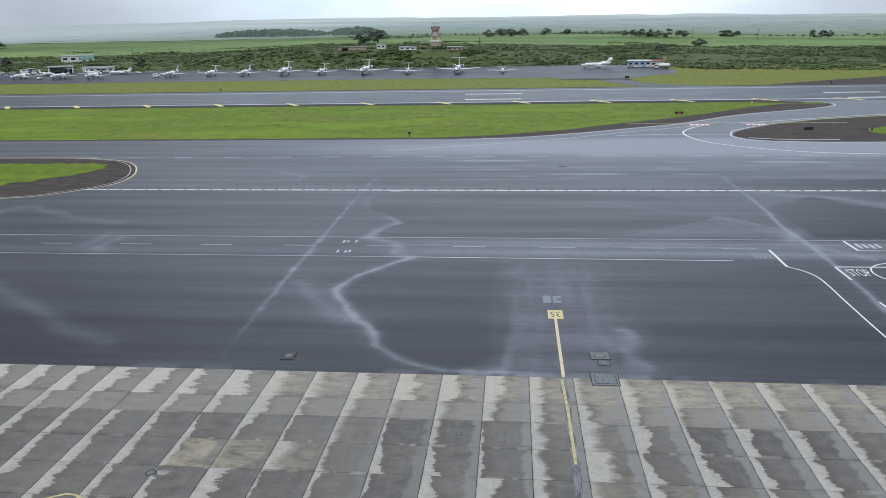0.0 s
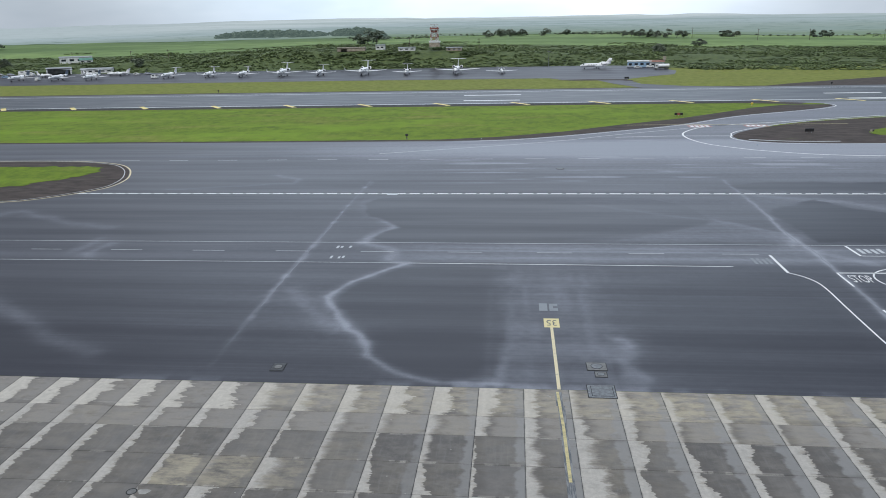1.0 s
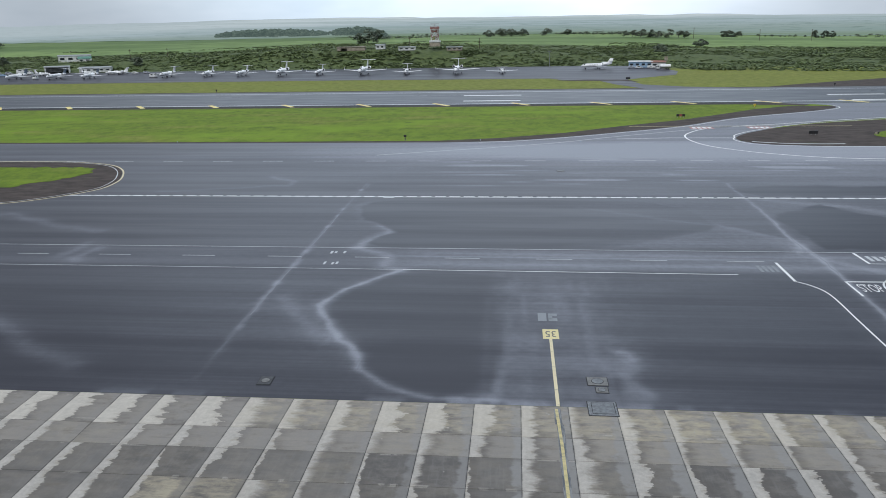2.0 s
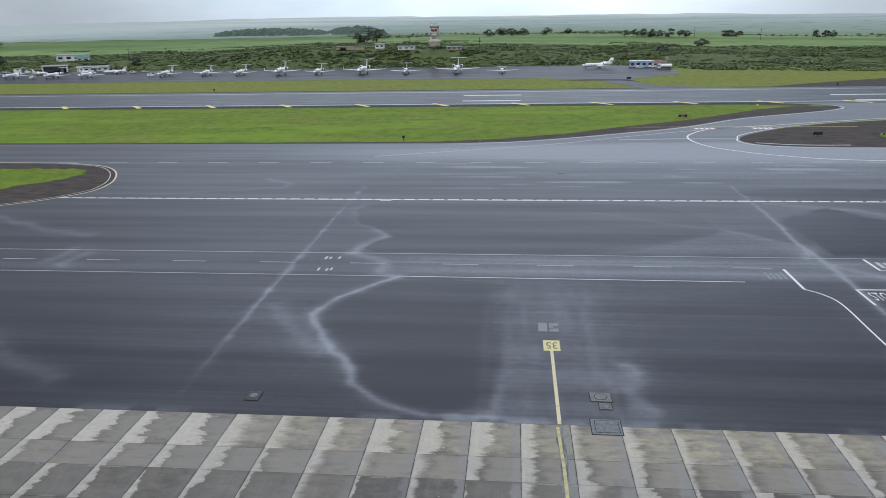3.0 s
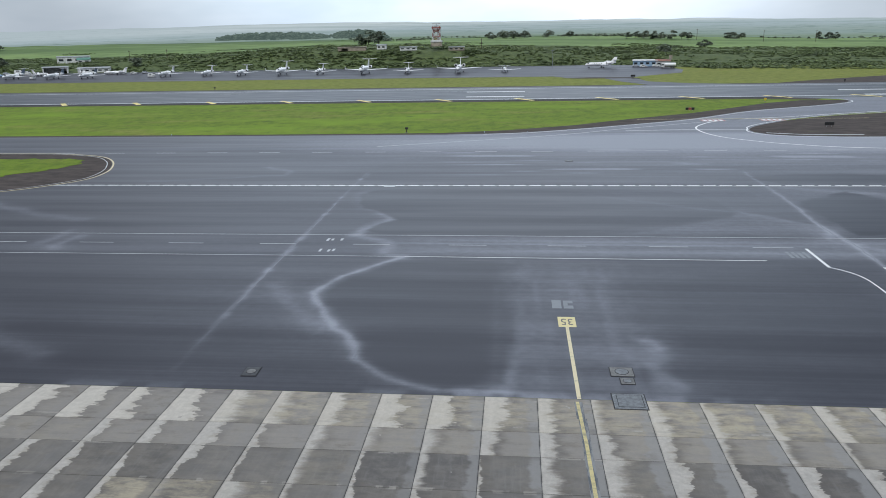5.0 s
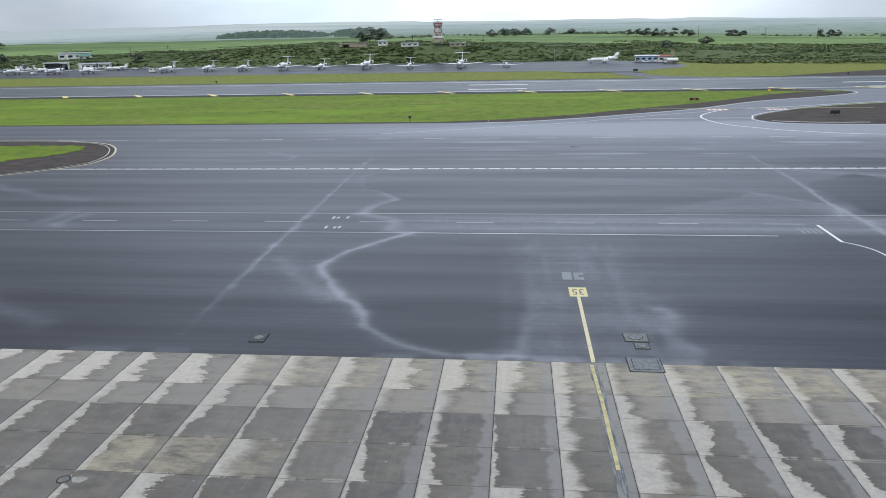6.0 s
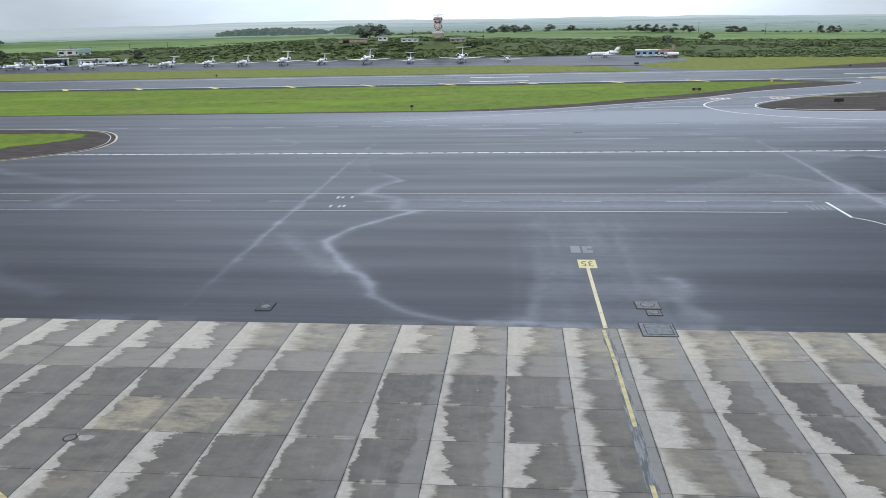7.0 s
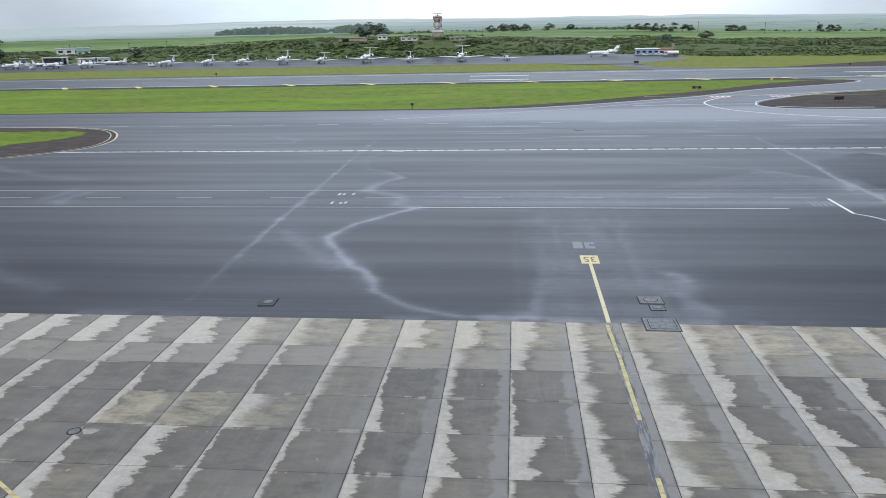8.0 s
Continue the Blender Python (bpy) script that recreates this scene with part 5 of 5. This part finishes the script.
def marker_post(m, h, mat, label):
    e = base("marker_post", m, label, "marker post")
    part("post", tube(bmesh.new(), (0, 0, 0), (0, 0, h), 0.12, 0.10, n=10), mat, e)
    part("head", box(bmesh.new(), (0, 0, h), (0.75, 0.4, 0.55), None, 0.05), mat, e)
    part("foot", box(bmesh.new(), (0, 0, 0.05), (0.6, 0.6, 0.12)), SLAB, e)
    return e


marker_post(pose(86.8, 274.8, -0.02), 0.9, YELLOW_SIGN, "yellow marker board on a post by the runway exit")
marker_post(pose(-26.6, 202.9, -0.03), 1.1, DARK, "dark light fitting on a post in the grass")
marker_post(pose(-142.2, 357.2, -0.02), 1.2, DARK, "dark marker post beyond the runway")
marker_post(pose(146.5, 357.5, -0.02), 0.9, DARK, "dark marker post on bare soil")
marker_post(pose(196.5, 358.5, -0.02), 1.0, DARK, "dark marker post on bare soil")
for x, y in ((5, 200.2), (20, 197.2), (-6, 201.0), (-90, 200.2), (62, 187.5), (95, 187.5)):
    e = base("edge_light", pose(x, y, -0.02), "small blue taxiway edge light", "edge light", "taxiway edge lights")
    part("stem", tube(bmesh.new(), (0, 0, 0), (0, 0, 0.28), 0.05, n=8), STEEL, e)
    part("lens", tube(bmesh.new(), (0, 0, 0.28), (0, 0, 0.42), 0.09, 0.06, n=10), BLUE, e)


# ---- vegetation ----
rng = np.random.default_rng(7)


def leaf_cloud(centres, radii, flat, count, size, lift=0.2):
    """Loose leaf sprays on ellipsoid shells: quads, as one vertex and face array."""
    n = len(centres)
    d = rng.normal(size=(n, count, 3))
    d[..., 2] = np.abs(d[..., 2]) * 1.1 - 0.15
    d /= np.linalg.norm(d, axis=2, keepdims=True)
    shell = rng.uniform(0.62, 1.04, size=(n, count, 1))
    p = centres[:, None, :] + d * shell * radii[:, None, None] * np.array([1, 1, flat])
    d = d * (1 - 0.4 * lift) + np.array([0, 0, lift]) + 0.25 * rng.normal(size=d.shape)
    d /= np.linalg.norm(d, axis=2, keepdims=True) + 1e-9
    u = np.cross(d, rng.normal(size=d.shape))
    u /= np.linalg.norm(u, axis=2, keepdims=True) + 1e-9
    w = np.cross(d + 0.3 * rng.normal(size=d.shape), u)
    w /= np.linalg.norm(w, axis=2, keepdims=True) + 1e-9
    s = (size * rng.uniform(0.55, 1.3, size=(n, count, 1))) * (radii[:, None, None] ** 0.5)
    a, b = u * s, w * s * 0.7
    v = np.stack([p - a - b * 0.4, p + a * 0.3 - b, p + a + b * 0.5, p - a * 0.4 + b], 2).reshape(-1, 3)
    f = np.arange(len(v)).reshape(-1, 4)
    return v, f


def cloud_object(name, v, f, mat, label, category):
    me = bpy.data.meshes.new(name)
    me.from_pydata(v.tolist(), [], f.tolist())
    me.materials.append(mat)
    return tagged(new(name, me), label, category, kind="stuff") if label else new(name, me)


front_x = [-700, -310, -130, -60, -20, 0, 40, 72, 100, 120, 160, 210, 420]
front_y = [548, 548, 545, 543, 542, 542, 541, 538, 512, 474, 462, 446, 415]
n = 21000
by = 430 + 370 * rng.random(n) ** 0.9
bx = (rng.uniform(-0.80, 0.58, n)) * by
ok = by > np.interp(bx, front_x, front_y)
dens = value_noise(bx / 30, by / 16, 21) * 0.6 + value_noise(bx / 11, by / 8, 22) * 0.4
ok &= (dens > 0.36) | (by < np.interp(bx, front_x, front_y) + 8)
for cx, cy, rx, ry in ((-330, 530, 36, 22), (90, 508, 20, 15), (-59.6, 592, 14, 8), (-127, 596, 17, 9), (-82, 594, 9, 5), (-104, 598, 7, 6), (-44, 594, 9, 5), (-384, 632, 26, 14)):
    ok &= ((bx - cx) / rx) ** 2 + ((by - cy) / ry) ** 2 > 1
ok &= (by < 735) | (value_noise(bx / 60, by / 25, 31) > 0.62)
bx, by = bx[ok], by[ok]
rad = rng.uniform(0.7, 2.3, len(bx)) * (0.45 + 1.2 * value_noise(bx / 28, by / 22, 41) ** 1.5)
c = np.stack([bx, by, terrain(bx, by) + rad * 0.10], 1)
v, f = leaf_cloud(c, rad, 0.42, 34, 0.46, 2.6)
cloud_object("scrub", v, f, BUSH, "dense low green scrub covering the rise", "scrub")

# hedges and tree belts across the far fields
belts = []
for y0, x0, x1, gap, rr in ((770, -40, 60, 4, 1.9), (985, -240, 200, 3.0, 2.6), (1060, 40, 640, 5, 1.7), (1120, -150, 700, 5, 2.0)):
    xx = np.arange(x0, x1, gap) + rng.uniform(-gap, gap, len(np.arange(x0, x1, gap)))
    keep = value_noise(xx / 45, xx * 0 + y0, 51) > 0.36
    xx = xx[keep]
    yy = y0 + (value_noise(xx / 90, xx * 0, 52) - 0.5) * 40
    r_ = rr * rng.uniform(0.6, 1.35, len(xx))
    belts.append(np.stack([xx, yy, terrain(xx, yy) + r_ * 0.5, r_], 1))
belts = np.concatenate(belts)
v, f = leaf_cloud(belts[:, :3], belts[:, 3], 0.9, 60, 0.46, 1.8)
cloud_object("hedgerows", v, f, LEAVES, "dark hedges and tree belts across far fields", "hedgerow")

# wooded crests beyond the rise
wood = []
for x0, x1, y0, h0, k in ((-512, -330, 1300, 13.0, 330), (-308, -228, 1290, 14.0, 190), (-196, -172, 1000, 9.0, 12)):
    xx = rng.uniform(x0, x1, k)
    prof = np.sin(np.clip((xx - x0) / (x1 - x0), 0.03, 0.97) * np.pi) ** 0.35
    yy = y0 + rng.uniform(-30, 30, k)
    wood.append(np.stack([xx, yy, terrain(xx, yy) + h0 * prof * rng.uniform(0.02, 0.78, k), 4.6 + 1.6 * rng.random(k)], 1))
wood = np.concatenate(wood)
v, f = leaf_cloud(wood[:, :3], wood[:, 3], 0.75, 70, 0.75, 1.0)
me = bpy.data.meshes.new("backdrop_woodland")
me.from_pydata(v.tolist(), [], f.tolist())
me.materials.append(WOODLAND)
tagged(new("backdrop_woodland", me), "rounded woodland on a far crest in painted mist", "woodland", kind="structure")


def make_tree(m, h, spread, lean, label):
    """A tapered trunk with limbs and a crown of leaf sprays."""
    e = base("tree", m, label, "tree", "trees in the far fields")
    bm = bmesh.new()
    top = Vector((lean * h * 0.35, 0, h * 0.55))
    tube(bm, (0, 0, -0.3), top * 0.5, 0.035 * h, 0.026 * h, 8)
    tube(bm, top * 0.5, top, 0.026 * h, 0.016 * h, 8)
    tips = []
    for k in range(7):
        a = k * 2.4 + rng.uniform(-0.3, 0.3)
        s = top * rng.uniform(0.55, 1.0)
        tip = s + Vector((math.cos(a) * spread * 0.34 + lean * h * 0.22, math.sin(a) * spread * 0.34, h * rng.uniform(-0.36, 0.26)))
        tube(bm, s, tip, 0.012 * h, 0.005 * h, 6)
        tips.append(tip)
    part("trunk", bm, BARK, e)
    c_ = np.array([tuple(t) for t in tips] + [tuple(top + Vector((lean * h * 0.2, 0, h * 0.25)))])
    r_ = rng.uniform(0.22, 0.36, len(c_)) * spread
    v_, f_ = leaf_cloud(c_, r_, 0.8, 150, 0.42, 1.8)
    cr = cloud_object("crown", v_, f_, LEAVES, "", "")
    cr.parent = e
    return e


for x, y, h, sp, lean, lab in (
        (-150, 780, 14, 15, 0.1, "broad dark tree above the scrub"), (-141, 786, 14, 12, 0.2, "tall dark tree above the scrub"), (-158, 783, 11, 12, -0.1, "rounded dark tree above the scrub"),
        (128, 905, 7.5, 7, 0.6, "wind-bent tree in a field row"), (137, 902, 8.5, 8, 0.7, "wind-bent tree in a field row"), (146, 900, 9, 8, 0.6, "wind-bent tree in a field row"), (156, 903, 9, 9, 0.7, "wind-bent tree in a field row"),
        (165, 900, 8, 7, 0.6, "wind-bent tree in a field row"), (175, 898, 10, 9, 0.6, "wind-bent tree in a field row"), (189, 902, 8, 8, 0.5, "wind-bent tree in a field row"), (197, 905, 7.5, 7, 0.5, "small bent tree in a field"),
        (-2, 1000, 9, 13, 0, "broad dark field tree"), (-16, 1004, 9, 14, 0, "broad dark field tree"), (-32, 1001, 8, 13, 0, "low dark field tree"), (12, 1003, 9, 12, 0, "broad dark field tree"), (42, 1000, 8.5, 11, 0.2, "broad dark field tree"), (70, 1002, 6, 9, 0, "small dark field tree"),
        (375, 992, 8.5, 8, -0.2, "dark tree by the far road"), (386, 994, 8, 9, 0.2, "dark tree by the far road"), (393, 990, 9, 8, 0.2, "dark tree by the far road"),
        (264, 990, 7, 10, 0, "rounded tree by the far road"), (273, 994, 7.5, 10, 0.1, "rounded tree by the far road"), (281, 991, 6, 9, 0, "rounded tree by the far road"),
        (-294, 572, 6, 8, 0.1, "low tree at the edge of the scrub"), (-430, 605, 7, 9, 0.1, "dark tree behind the hangar"), (-446, 610, 7, 9, 0, "dark tree behind the hangar"), (121, 640, 6, 10, 0.1, "broad bush-like tree in the scrub"),
        (178, 745, 6.5, 12, 0, "broad tree in the scrub"), (-650, 900, 12, 16, 0, "dark tree at the field edge"), (-690, 905, 13, 18, 0, "dark tree at the field edge")):
    make_tree(at(x, y), h, sp, lean, lab)


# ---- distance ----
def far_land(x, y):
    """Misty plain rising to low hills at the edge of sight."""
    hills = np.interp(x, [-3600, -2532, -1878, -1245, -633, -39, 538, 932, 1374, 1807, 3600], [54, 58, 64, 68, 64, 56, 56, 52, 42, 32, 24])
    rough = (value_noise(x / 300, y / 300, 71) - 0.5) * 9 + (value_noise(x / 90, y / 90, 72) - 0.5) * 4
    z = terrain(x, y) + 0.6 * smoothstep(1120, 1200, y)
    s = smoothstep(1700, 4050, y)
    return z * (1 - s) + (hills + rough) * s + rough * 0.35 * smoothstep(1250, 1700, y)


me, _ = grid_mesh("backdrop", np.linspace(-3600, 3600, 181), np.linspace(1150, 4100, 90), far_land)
me.materials.append(haze_material("haze_glow_far_land"))
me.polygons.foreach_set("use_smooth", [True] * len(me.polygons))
tagged(new("backdrop", me), "far plain rising to pale blue hills in painted mist", "distant hills", kind="structure")


# ---- concrete panels ----
apron = base("concrete_apron", pose(0, 0, 0), "damp grey concrete apron of square panels", "concrete apron", kind="structure")
K0, K1 = -15, 11
part("bed", box(bmesh.new(), ((K0 + K1) / 2 * PANEL, (ROWS_Y[0] + ROWS_Y[-1]) / 2, -0.08), ((K1 - K0) * PANEL, ROWS_Y[0] - ROWS_Y[-1], 0.12)), JOINT, apron, "dark joint bed under the panels")
outer = bmesh.new()
for x0, y0, x1, y1 in ((-500, -300, 500, ROWS_Y[-1]), (-500, ROWS_Y[-1], K0 * PANEL, 60), (K1 * PANEL, ROWS_Y[-1], 500, 60)):
    box(outer, ((x0 + x1) / 2, (y0 + y1) / 2, -0.06), (x1 - x0, y1 - y0, 0.12))
part("outer_slab", outer, CONCRETE, apron, "plain damp concrete beyond the panels").color = (0.18, 0.18, 0.2, 0.3)
# how far each panel has dried, west to east in every row from the asphalt southwards:
# dry strip at its north end, at its south end, ochre silt, softness of the edge
DRIED = (("66666688466456664232243332", "66666656696457664253343332", "11111111115766766689876655", "11111111117642243543332222"),
         ("33333330425142343342213332", "33333330344332334431113332", "11111122111112211222221111", "11111122111156633323322222"),
         ("33333333204121203551443332", "33333333331121214533443332", "11111111111120011210001111", "11111111111151315711112222"),
         ("33333333321511112612233332", "33333334420424414756443332", "11111111186411101210001111", "11111111216731114511112222"),
         ("33333344206121262132133332", "33333344334111646666543332", "11111111111110111332111111", "11111111111111123621112222"),
         ("33333333345212214222233332", "33333333344222313322333332", "11111111131111211121111111", "11111122222222222222222222"),
         ("22213212231221223221232212",) * 2 + ("1" * 26,) * 2,
         ("12231221322132212231221322",) * 2 + ("1" * 26,) * 2)
for (ya, yb), dried in zip(zip(ROWS_Y, ROWS_Y[1:]), DRIED):
    d = ya - yb - 0.035
    w = PANEL - 0.035
    bm = bmesh.new()
    e1 = 0.012
    low = [bm.verts.new((sx * w / 2, sy * d / 2, -0.05)) for sx, sy in ((-1, -1), (1, -1), (1, 1), (-1, 1))]
    mid = [bm.verts.new((sx * w / 2, sy * d / 2, -e1)) for sx, sy in ((-1, -1), (1, -1), (1, 1), (-1, 1))]
    top = [bm.verts.new((sx * (w / 2 - e1), sy * (d / 2 - e1), 0)) for sx, sy in ((-1, -1), (1, -1), (1, 1), (-1, 1))]
    bm.faces.new(top)
    for p, q in ((low, mid), (mid, top)):
        for k in range(4):
            bm.faces.new((p[k], p[(k + 1) % 4], q[(k + 1) % 4], q[k]))
    me = mesh_of("panel", bm, CONCRETE)
    for k in range(K0, K1):
        ob = new("panel", me)
        ob.parent = apron
        ob.location = ((k + 0.5) * PANEL, (ya + yb) / 2, random.uniform(-0.004, 0.003))
        north, south, silt, soft = (int(q[k - K0]) for q in dried)
        ob.color = (0.07 * north, 0.07 * south, silt / 9, soft / 9)
